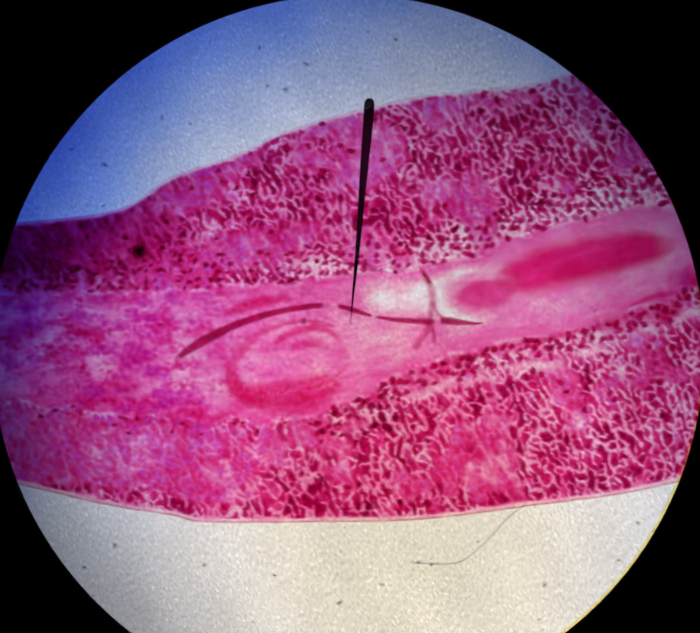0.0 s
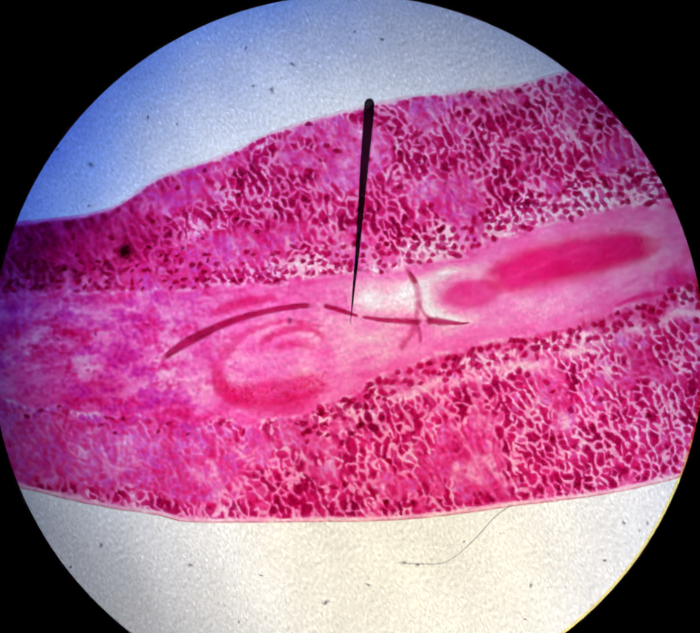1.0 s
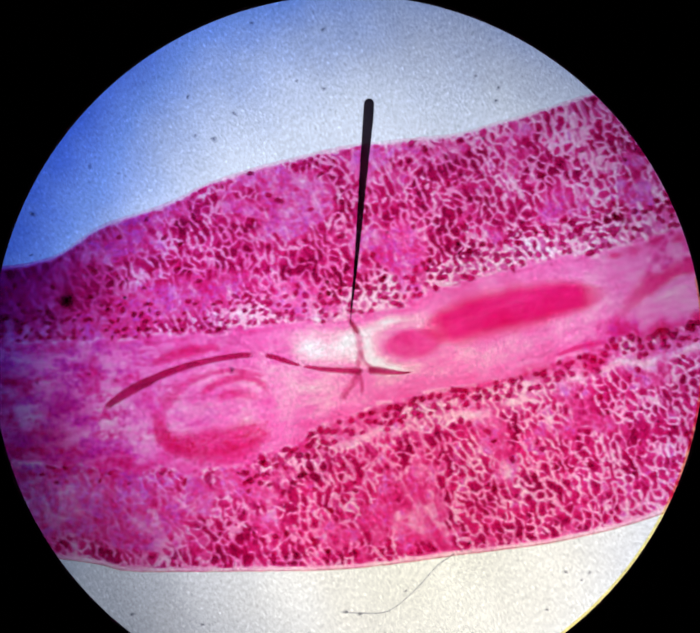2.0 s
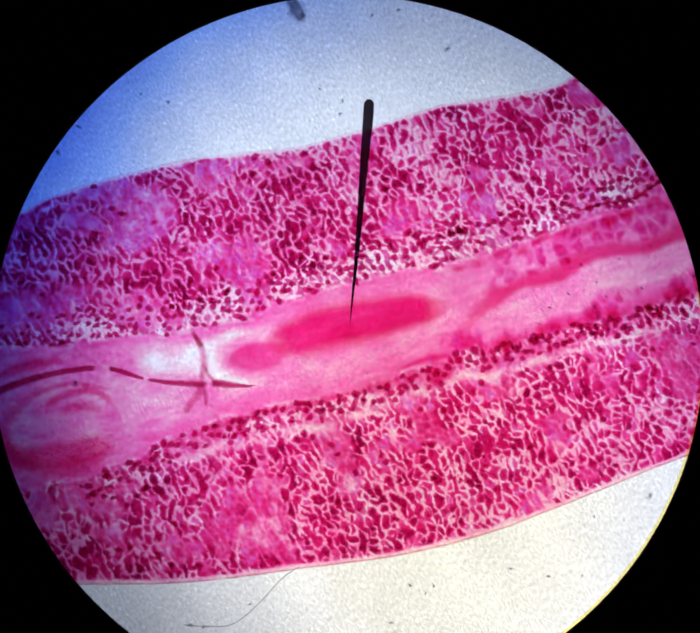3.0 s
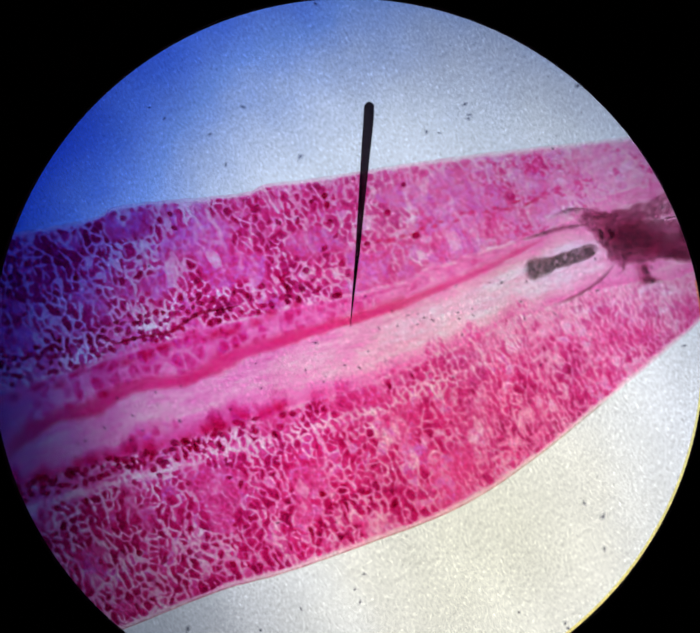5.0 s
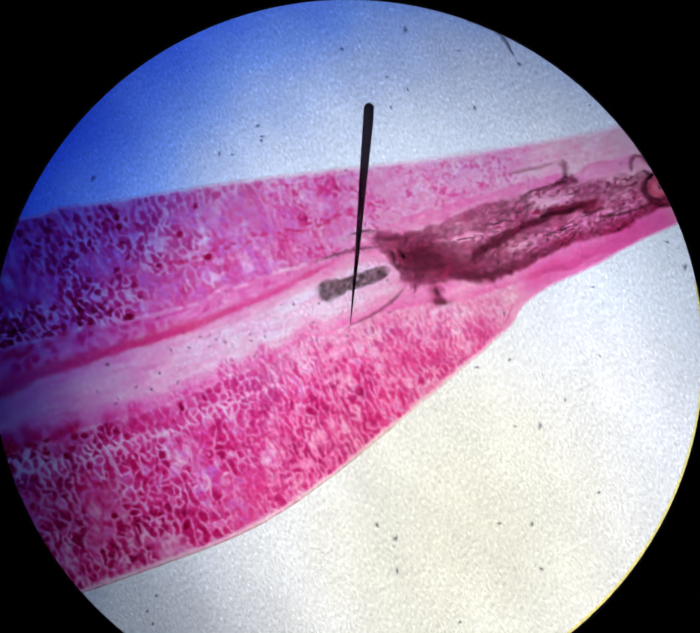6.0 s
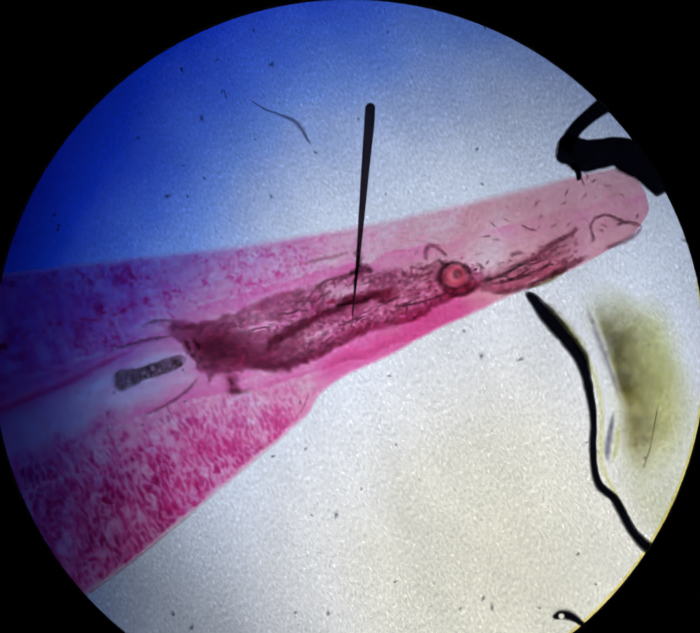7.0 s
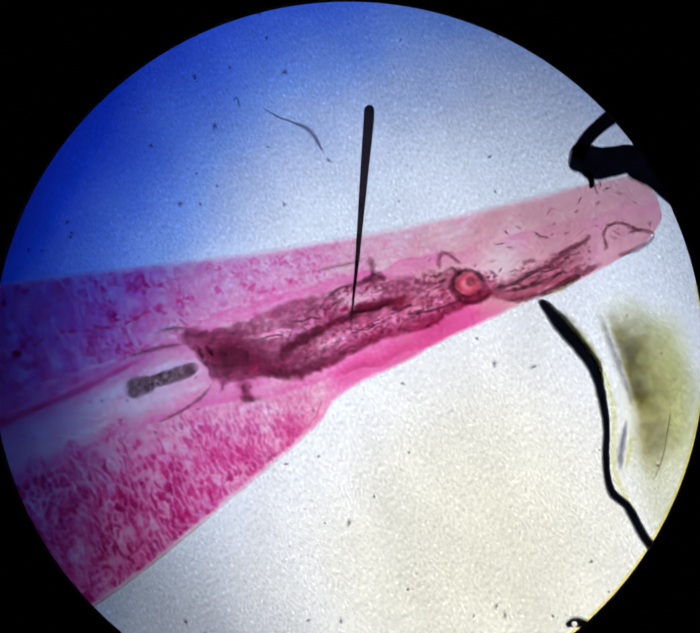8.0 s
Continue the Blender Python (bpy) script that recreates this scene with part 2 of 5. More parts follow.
def band(name, rows, height, z0, material, parent, label="", soft=0.5, end=20.0, n=48, across=8, jag=0.0, grain=14.0, seed=1.0, hole=None):
    """A flat body along a line. rows: x, y, width to its one side, width to its other; thin to its edges, and at a hole."""
    c = curve_through(rows, n)
    c[:, 2:] = np.maximum(c[:, 2:], 0.3)
    tangent = np.gradient(c[:, :2], axis=0)
    tangent /= np.maximum(np.linalg.norm(tangent, axis=1, keepdims=True), 1e-9)
    side = np.stack([-tangent[:, 1], tangent[:, 0]], axis=1)
    run = np.concatenate([[0], np.cumsum(np.linalg.norm(np.diff(c[:, :2], axis=0), axis=1))])
    top, low, dens = [], [], []
    for i in range(n + 1):
        tip = float(ease(min(run[i], run[-1] - run[i]) / max(end, 1e-6)))
        taper = 0.25 + 0.75 * math.sqrt(max(tip, 0.0))
        ja = 1 + jag * (wobble(run[i], 0, grain, seed) + 0.6 * wobble(run[i], 77, grain * 0.37, seed))
        jb = 1 + jag * (wobble(run[i], 500, grain, seed) + 0.6 * wobble(run[i], 577, grain * 0.37, seed))
        for j in range(across + 1):
            v = 2 * j / across - 1
            w = c[i, 3] * jb if v > 0 else c[i, 2] * ja
            x, y = c[i, :2] + side[i] * v * w * taper
            d = float(ease((1 - abs(v)) / soft)) * tip
            if hole:
                d *= float(ease((math.hypot(x - hole[0], y - hole[1]) / hole[2] - 0.75) / 0.5))
            top.append(plan(x, y, z0 + 0.15 + height * math.sqrt(max(d, 0.0))))
            low.append(plan(x, y, z0))
            dens.append(d)
    k, wide = len(top), across + 1
    faces = []
    for i in range(n):
        for j in range(across):
            a = i * wide + j
            faces.append((a, a + wide, a + wide + 1, a + 1))
        a, b = i * wide, i * wide + across
        faces.append((a, k + a, k + a + wide, a + wide))
        faces.append((b, b + wide, k + b + wide, k + b))
    for j in range(across):
        a, b = j, n * wide + j
        faces.append((a, a + 1, k + a + 1, k + a))
        faces.append((b, k + b, k + b + 1, b + 1))
    return mesh_object(name, top + low, faces, material, parent, label, attrs={"dens": dens + dens})


def strand(name, points, width, z0, material, parent, label="", soft=0.8, end=12.0, n=28, jag=0.25, seed=1.0):
    """A thin thread of one width."""
    rows = [(x, y, width * (0.5 + 0.55 * wobble(x, y, 17, seed)), width * (0.5 + 0.55 * wobble(x, y, 13, seed + 5))) for x, y in points]
    return band(name, rows, width * 0.4, z0, material, parent, label, soft, end, n, 4, jag, 10.0, seed)


def pebble(name, x, y, rx, ry, turn, height, z0, material, parent, label="", soft=0.6, rough=0.1, rings=8, around=40, seed=0.0):
    """A rounded, slightly uneven flat body."""
    top, low, dens = [], [], []
    ca, sa = math.cos(turn), math.sin(turn)
    for r in range(rings + 1):
        f = r / rings
        for k in range(around):
            a = 2 * math.pi * k / around
            out = 1 + rough * noise.noise((1.6 * math.cos(a) + seed * 7, 1.6 * math.sin(a), seed))
            px, py = rx * f * out * math.cos(a), ry * f * out * math.sin(a)
            d = float(ease((1 - f) / soft))
            px, py = x + px * ca - py * sa, y + px * sa + py * ca
            top.append(plan(px, py, z0 + 0.15 + height * math.sqrt(d)))
            low.append(plan(px, py, z0))
            dens.append(d)
    n = len(top)
    faces = []
    for r in range(rings):
        for k in range(around):
            a, b = r * around + k, r * around + (k + 1) % around
            faces.append((a, a + around, b + around, b))
    for k in range(around):
        a, b = rings * around + k, rings * around + (k + 1) % around
        faces.append((a, n + a, n + b, b))
    return mesh_object(name, top + low, faces, material, parent, label, attrs={"dens": dens + dens})


def lathe(profile, around=96):
    """A closed ring turned from a profile of (radius, z)."""
    bm = bmesh.new()
    rows = []
    for k in range(around):
        a = 2 * math.pi * k / around
        rows.append([bm.verts.new((r * math.cos(a), r * math.sin(a), z)) for r, z in profile])
    m = len(profile)
    for k in range(around):
        a, b = rows[k], rows[(k + 1) % around]
        for i in range(m):
            j = (i + 1) % m
            bm.faces.new((a[i], b[i], b[j], a[j]))
    bmesh.ops.recalc_face_normals(bm, faces=bm.faces)
    return bm


# ---------------------------------------------------------------- microscope
STOP_Z = 0.02
NEAR = (EYE - STOP_Z) / EYE


def build_eyepiece():
    eyepiece = tagged(new("eyepiece_tube"), "matt black eyepiece tube with a round field stop and a pointer hair", "eyepiece", kind="structure")
    eyepiece.location = (0, 0, STOP_Z)
    cx, cy = (780 - 784) * U * NEAR, (709.5 - 786) * U * NEAR
    r = 797 * U * NEAR
    stop = part("field_stop", lathe([(r, 0.0), (r + 0.0006, 0.0006), (r + 0.012, 0.002), (0.168, 0.002), (0.168, -0.0015), (r + 0.004, -0.0015)], 160),
                M_BLACK, eyepiece, "black ring with a sharp round opening")
    stop.location = (cx, cy, 0)
    # unseen wall and cap, added to keep room light off the view
    wall = part("tube_wall", lathe([(0.168, -0.0015), (0.168, 0.36), (0.176, 0.36), (0.176, -0.0015)], 96), M_BLACK, eyepiece)
    wall.location = (cx, cy, 0)
    bm = bmesh.new()
    bmesh.ops.create_circle(bm, cap_ends=True, radius=0.176, segments=96)
    res = bmesh.ops.extrude_face_region(bm, geom=list(bm.faces))
    bmesh.ops.translate(bm, verts=[v for v in res["geom"] if isinstance(v, bmesh.types.BMVert)], vec=(0, 0, 0.006))
    bmesh.ops.recalc_face_normals(bm, faces=bm.faces)
    cap = part("tube_cap", bm, M_BLACK, eyepiece)
    cap.location = (cx, cy, 0.36)
    # the glued pointer: a tapered hair with a round butt
    line = curve_through([(827, 234, 11.5), (825, 270, 11.5), (818, 350, 9.8), (809, 460, 7.2), (800, 570, 4.8), (792, 650, 2.8), (785, 726, 0.5)], 40)
    first = line[0].copy()
    extra = [(first[0] + 0.3, first[1] - 11.5 * math.sin(a), 11.5 * math.cos(a)) for a in (1.5, 1.2, 0.85, 0.45)]
    line = np.vstack([np.array(extra), line])
    sides = 12
    verts, faces = [], []
    for x, y, w in line:
        for k in range(sides):
            a = 2 * math.pi * k / sides
            px, py, _ = plan(x, y)
            verts.append((px * NEAR + w * U * NEAR * math.cos(a), py * NEAR, w * U * NEAR * math.sin(a) + 0.001))
    for i in range(len(line) - 1):
        for k in range(sides):
            a, b = i * sides + k, i * sides + (k + 1) % sides
            faces.append((a, b, b + sides, a + sides))
    faces.append(tuple(range(sides)))
    faces.append(tuple((len(line) - 1) * sides + k for k in reversed(range(sides))))
    mesh_object("pointer", verts, faces, M_POINTER, eyepiece, "tapering dark hair used as a pointer")
    # amber-tinted strip along part of the opening, imitating its colour fringe
    verts, faces, dens = [], [], []
    steps = 90
    for k in range(steps + 1):
        a = radians(-88 + 100 * k / steps)
        w = 3.0 * U * NEAR * math.sin(math.pi * k / steps) ** 0.5 + 1e-5
        for rr, z in ((r - w, -0.0005), (r + 0.0004, -0.0005), (r + 0.0004, -0.0012), (r - w, -0.0012)):
            verts.append((cx + rr * math.cos(a), cy + rr * math.sin(a), z))
            dens.append(1.0 if rr > r else 0.35)
    for k in range(steps):
        for j in range(4):
            a, b = 4 * k + j, 4 * k + (j + 1) % 4
            faces.append((a, b, b + 4, a + 4))
    mesh_object("lens_edge", verts, faces, M_AMBER, eyepiece, "thin amber strip imitating the colour fringe of the opening", attrs={"dens": dens})
    return eyepiece


def build_stage():
    stage = part("stage", lathe([(0.125, -0.0062), (0.13, -0.0070), (0.13, -0.020), (0.46, -0.020), (0.46, -0.0070), (0.455, -0.0062)], 96), M_IRON, None)
    tagged(stage, "black enamelled microscope stage with a round opening", "stage", kind="structure")
    floor = part("floor", lathe([(0.001, -0.13), (0.001, -0.14), (0.7, -0.14), (0.7, -0.13)], 64), M_IRON, None)
    tagged(floor, "black foot of the microscope", "floor", kind="structure")


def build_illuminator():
    lamp = tagged(new("illuminator"), "round lamp with ground glass and a painted blue to warm white glow", "lamp")
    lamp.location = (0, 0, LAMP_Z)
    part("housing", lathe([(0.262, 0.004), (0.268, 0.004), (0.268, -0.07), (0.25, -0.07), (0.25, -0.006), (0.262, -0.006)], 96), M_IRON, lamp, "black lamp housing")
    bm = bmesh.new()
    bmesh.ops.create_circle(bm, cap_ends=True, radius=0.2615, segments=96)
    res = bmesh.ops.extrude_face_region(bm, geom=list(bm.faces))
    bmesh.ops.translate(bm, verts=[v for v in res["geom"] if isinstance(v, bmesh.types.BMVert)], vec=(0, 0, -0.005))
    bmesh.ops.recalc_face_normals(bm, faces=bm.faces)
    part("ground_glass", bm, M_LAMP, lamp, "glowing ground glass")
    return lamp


def amber_material():
    g = Graph("amber_fringe")
    return g.stained(g.mix(g.attr("dens"), face((1.0, 0.95, 0.60)), face((1.0, 0.84, 0.28))), 0.0)


def pointer_material():
    g = Graph("dark_hair")
    n = g.noise(300, 3.0)
    return g.stained(g.mix(g.span(n, 0.3, 0.7), face((0.022, 0.016, 0.022)), face((0.05, 0.036, 0.045))), 0.15)


M_AMBER = amber_material()
M_POINTER = pointer_material()


# ---------------------------------------------------------------- the section: its outline and zones
TOP = [(-640, 640), (-466, 628), (-366, 620), (-266, 607), (-200, 585), (-150, 550), (-100, 520), (34, 475), (134, 428), (234, 395), (334, 370), (434, 347),
       (540, 334), (690, 318), (760, 298), (860, 270), (1000, 226), (1150, 203), (1264, 178), (1324, 152), (1584, 126), (1640, 106)]
TOP2 = [(1740, 94), (1984, 56), (2180, 30), (2420, 2), (2720, -44), (2940, -88), (3140, -136), (3240, -159), (3344, -178), (3380, -166), (3405, -140), (3418, -104), (3420, -82)]
LOW = [(-640, 1180), (-426, 1222), (-266, 1260), (-116, 1284), (-36, 1300), (180, 1300), (400, 1297), (560, 1282), (680, 1265), (900, 1236), (1100, 1187), (1310, 1108),
       (1540, 1016), (1684, 976), (1884, 906), (2070, 832)]
LOW2 = [(2220, 738), (2420, 578), (2580, 445), (2625, 404), (2660, 372), (2682, 334), (2740, 290), (2840, 244), (2940, 189), (3040, 144), (3120, 106), (3190, 79),
        (3290, 29), (3350, -6), (3390, -34), (3415, -70), (3420, -82)]
INNER_TOP = [(-640, 790), (-466, 790), (-66, 780), (134, 765), (334, 742), (440, 735), (600, 690), (800, 620), (1000, 585), (1284, 500), (1484, 432), (1684, 386),
             (1884, 343), (2084, 272), (2300, 200), (2500, 105), (3500, -150)]
INNER_LOW = [(-640, 1030), (-466, 1030), (-166, 1065), (134, 1072), (314, 1020), (384, 975), (600, 905), (784, 872), (1034, 785), (1330, 712), (1570, 643),
             (1810, 572), (1984, 510), (2220, 400), (2420, 335), (2640, 290), (3500, 0)]
STRAND = [(1036, 790), (1042, 745), (1065, 715), (1110, 672), (1170, 632), (1270, 603), (1344, 562), (1460, 545), (1544, 510), (1600, 482), (1684, 458),
          (1760, 432), (1884, 396), (2010, 350), (2084, 318), (2200, 262), (2330, 200)]


def height_of(points, xs):
    p = np.array(points, dtype=float)
    c = curve_through([(x, y) for x, y in points], 700)
    order = np.argsort(c[:, 0])
    return np.interp(xs, c[order, 0], c[order, 1])


XS = np.concatenate([np.linspace(-620, 3300, 420), np.linspace(3300, 3419.5, 36)[1:]])
Y_TOP = height_of(TOP + TOP2, XS)
Y_LOW = height_of(LOW + LOW2, XS)
Y_TOP = Y_TOP + np.array([1.6 * wobble(x, 0, 22, 3.0) for x in XS])
Y_LOW = Y_LOW + np.array([1.6 * wobble(x, 0, 26, 5.0) for x in XS])
Y_IN1 = height_of(INNER_TOP, XS) + np.array([16 * wobble(x, 0, 60, 7.0) for x in XS])
Y_IN2 = height_of(INNER_LOW, XS) + np.array([16 * wobble(x, 0, 60, 9.0) for x in XS])
Y_STRAND = height_of(STRAND, XS)


def zone(x):
    return [float(np.interp(x, XS, ys)) for ys in (Y_TOP, Y_IN1, Y_IN2, Y_LOW)]


def bump(d, width):
    return math.exp(-(d / width) ** 2)


def stain_at(x, y, top, in1, in2, low):
    """How much stain the matter between the cells has taken up."""
    edge = min(y - top, low - y)
    if y < in1 or y > in2:
        deep = (in1 - y) if y < in1 else (y - in2)
        s = 0.21 + 0.08 * wobble(x, y, 80, 2.0) + 0.06 * wobble(x, y, 22, 12.0)
        s -= 0.025 * float(ease((x - 450) / 400)) * (1 - float(ease((x - (2050 if y < in1 else 2450)) / 200)))
        pale_row = bump(deep - 38, 34) if y < in1 else bump(deep - 60, 30)
        s -= 0.05 * pale_row
        s += (-0.07 if y < in1 else 0.02) * math.exp(-edge / 16)
    else:
        s = 0.37 + (0.14 - 0.09 * float(ease((x - 900) / 250))) * wobble(x, y, 60, 4.0) + 0.05 * wobble(x * 0.18 + y * 0.05, y + 0.3 * x, 14, 14.0)
        s += 0.04 * float(ease((x - 1000) / 200)) * float(ease((float(np.interp(x, XS, Y_STRAND)) + 5 - y) / 30)) * (1 - float(ease((x - 2150) / 250)))
        mid = (y - in1) / max(in2 - in1, 1)
        s -= 0.07 * float(ease((x - 1650) / 250)) * (1 - float(ease((x - 2330) / 120)))
        hollow = float(ease((x - 1040) / 160)) * (1 - float(ease((x - 2330) / 120)))
        below = float(ease((y - float(np.interp(x, XS, Y_STRAND)) - 10) / 35)) * float(ease((in2 - y) / 60))
        s -= (0.06 + 0.19 * float(ease((x - 1800) / 350))) * hollow * below * (1.0 - 0.45 * float(ease((1500 - x) / 400)))
        s += 0.12 * float(ease((-20 - x) / 220)) * (0.6 + 0.8 * wobble(x * 0.35, y, 40, 6.0))
        s += 0.10 * bump(mid - 0.0, 0.12) + 0.12 * bump(mid - 1.0, 0.12)
        s -= 0.09 * float(ease((x - 2330) / 120))
    s += 0.30 * float(ease((-120 - x) / 260)) * float(ease((in1 - 20 - y) / 60))       # thicker end
    s += 0.34 * float(ease((x - 2600) / 140)) * bump(low - y - 34, 42) * (1 - float(ease((x - 3010) / 140)))
    s -= 0.12 * bump(math.hypot((x - 3050) / 70, (y - 30) / 40), 1.0)
    # clear openings beside the crimson body
    s -= 0.30 * bump(math.hypot((x - 405) / 95, (y - 790) / 46) ** 2, 1.0)
    s -= 0.34 * bump((math.hypot((x - 585) / 110, (y - 792) / 56) - 1) * 4.4, 1.0) * float(ease((640 - x) / 90))
    s -= 0.10 * bump(math.hypot((x - 330) / 110, (y - 890) / 40), 1.0)
    return min(max(s, 0.02), 1.0)


def build_section():
    across = 84
    vs = np.linspace(0, 1, across + 1)
    verts, stain, tan, rim = [], [], [], []
    n = len(XS) * (across + 1)
    for layer in (1, 0):
        for i, x in enumerate(XS):
            t, a, b, l = Y_TOP[i], Y_IN1[i], Y_IN2[i], Y_LOW[i]
            for v in vs:
                y = t + (l - t) * v
                z = 0.4
                if layer:
                    z += 3.0 + 1.2 * math.sqrt(max(0.0, min(v, 1 - v))) + 0.8 * wobble(x, y, 40, 1.0)
                    stain.append(stain_at(x, y, t, a, b, l))
                    brown = 0.85 * float(ease((x - 2600) / 600)) * (1 - 0.75 * bump(l - y - 35, 45) * float(ease((3120 - x) / 200))) + 0.45 * wobble(x, y, 60, 8.0) * float(ease((x - 2500) / 300))
                    tan.append(min(max(brown, 0.10 * float(ease((x - 300) / 500)) + 0.14 * float(ease((x - 1500) / 500))), 0.8))
                    soft = 4 + 16 * float(ease((x - 2100) / 400)) * (1 - 0.6 * float(ease((x - 3150) / 150)))
                    rim.append(0.12 + 0.88 * float(ease((y - t + 2) / soft) * ease((l - y + 2) / (3 + 0.6 * (soft - 4)))) * (1 - 0.5 * bump(math.hypot((x - 3064) / 44, (y - 12) / 56), 1.0)))
                verts.append(plan(x, y, z))
    wide = across + 1
    faces = []
    for i in range(len(XS) - 1):
        for j in range(across):
            a = i * wide + j
            faces.append((a, a + 1, a + wide + 1, a + wide))
            faces.append((n + a, n + a + wide, n + a + wide + 1, n + a + 1))
        a, b = i * wide, i * wide + across
        faces.append((a, a + wide, n + a + wide, n + a))
        faces.append((b, n + b, n + b + wide, b + wide))
    for j in range(across):
        a, b = j, (len(XS) - 1) * wide + j
        faces.append((a, n + a, n + a + 1, a + 1))
        faces.append((b, b + 1, n + b + 1, n + b))
    return mesh_object("tissue_section", verts, faces, M_SECTION, None, "pink-stained thin tissue section tapering to a blunt tip",
                       attrs={"stain": stain + stain, "tan": tan + tan, "rim": rim + rim})


# ---------------------------------------------------------------- cells
def fog(x, y, size, seed):
    """Smooth clouds between -1 and 1 over arrays of places."""
    table = np.random.RandomState(seed).uniform(-1, 1, (128, 128))
    ca, sa = math.cos(seed * 1.7), math.sin(seed * 1.7)
    gx, gy = (x * ca - y * sa) / size, (x * sa + y * ca) / size
    ix, iy = np.floor(gx).astype(int), np.floor(gy).astype(int)
    fx, fy = ease(gx - ix), ease(gy - iy)
    a, b = table[ix % 128, iy % 128], table[(ix + 1) % 128, iy % 128]
    c, d = table[ix % 128, (iy + 1) % 128], table[(ix + 1) % 128, (iy + 1) % 128]
    return (a * (1 - fx) + b * fx) * (1 - fy) + (c * (1 - fx) + d * fx) * fy


def chance(a, b):
    v = np.sin(a * 12.9898 + b * 78.233) * 43758.5453
    return v - np.floor(v)


def crowd(x, y, pitch, seed):
    """For places in a crowd of cells: depth from the nearest seam, way from the cell's centre (two axes), luck of that seam,
    luck of the cell, and how far the seam faces along the first axis."""
    rng = np.random.RandomState(seed)
    jx, jy = rng.uniform(0.06, 0.94, (256, 256)), rng.uniform(0.06, 0.94, (256, 256))
    gx, gy = x / pitch, y / pitch
    ix, iy = np.floor(gx).astype(int), np.floor(gy).astype(int)
    f1, f2 = np.full(x.shape, 9.0), np.full(x.shape, 9.0)
    n1, n2, ax, ay, bx, by = (np.zeros(x.shape) for _ in range(6))
    for ox in (-1, 0, 1):
        for oy in (-1, 0, 1):
            cx, cy = (ix + ox) % 256, (iy + oy) % 256
            px, py = ix + ox + jx[cx, cy] - gx, iy + oy + jy[cx, cy] - gy
            d = np.hypot(px, py)
            name = cx * 256.0 + cy
            near = d < f1
            second = ~near & (d < f2)
            f2, n2 = np.where(near, f1, np.where(second, d, f2)), np.where(near, n1, np.where(second, name, n2))
            bx, by = np.where(near, ax, np.where(second, px, bx)), np.where(near, ay, np.where(second, py, by))
            f1, n1 = np.where(near, d, f1), np.where(near, name, n1)
            ax, ay = np.where(near, px, ax), np.where(near, py, ay)
    lo, hi = np.minimum(n1, n2) % 4096, np.maximum(n1, n2) % 4096
    span = np.maximum(np.hypot(bx - ax, by - ay), 1e-6)
    depth = (bx * bx + by * by - ax * ax - ay * ay) / (2 * span) * pitch
    return depth, -ax * pitch, -ay * pitch, chance(lo * 0.37, hi * 0.61), chance(n1 % 4096, 7.0), np.abs(bx - ax) / span


def calm(d):
    """Soften a field a little over its neighbours."""
    for axis in (0, 1):
        d = 0.5 * d + 0.25 * (np.roll(d, 1, axis) + np.roll(d, -1, axis))
    return d


def grained(x, y, degrees, stretch):
    """Places along and across the lie of the cells, which are drawn out by the stretch."""
    ca, sa = math.cos(radians(degrees)), math.sin(radians(degrees))
    return x * sa - y * ca, (x * ca + y * sa) / stretch


def packed(x, y, degrees, stretch, pitch, seed, closed, wide, open_up):
    """Cells packed with a lie: how full each place is, a diagonal slope over each cell for painted shading, and the
    luck of each cell.
    """
    wx = x + 7 * fog(x, y, 42, seed + 1) + 3.4 * fog(x, y, 12, seed + 2)
    wy = y + 7 * fog(x, y, 42, seed + 3) + 3.4 * fog(x, y, 12, seed + 4)
    depth, dx, dy, seam, cell, facing = crowd(*grained(wx, wy, degrees, stretch), pitch, seed)
    luck = 0.62 * seam + 0.38 * facing
    shut = luck < closed
    half = np.where(shut, -0.9, wide * (0.30 + 1.0 * (luck - closed) / np.maximum(1 - closed, 0.05))) + 1.3 * open_up + 1.9 * fog(x, y, 10, seed + 5)
    round_off = pitch * 0.55 - np.hypot(dx, 0.8 * dy) + np.where(shut, 3.0, 0.0)
    full = ease((np.minimum(depth - half, round_off) + 1.0) / 2.4)
    full = np.where(shut, 0.55 + 0.45 * full, full)
    return full, (0.7 * dx + 0.7 * dy) / pitch, cell


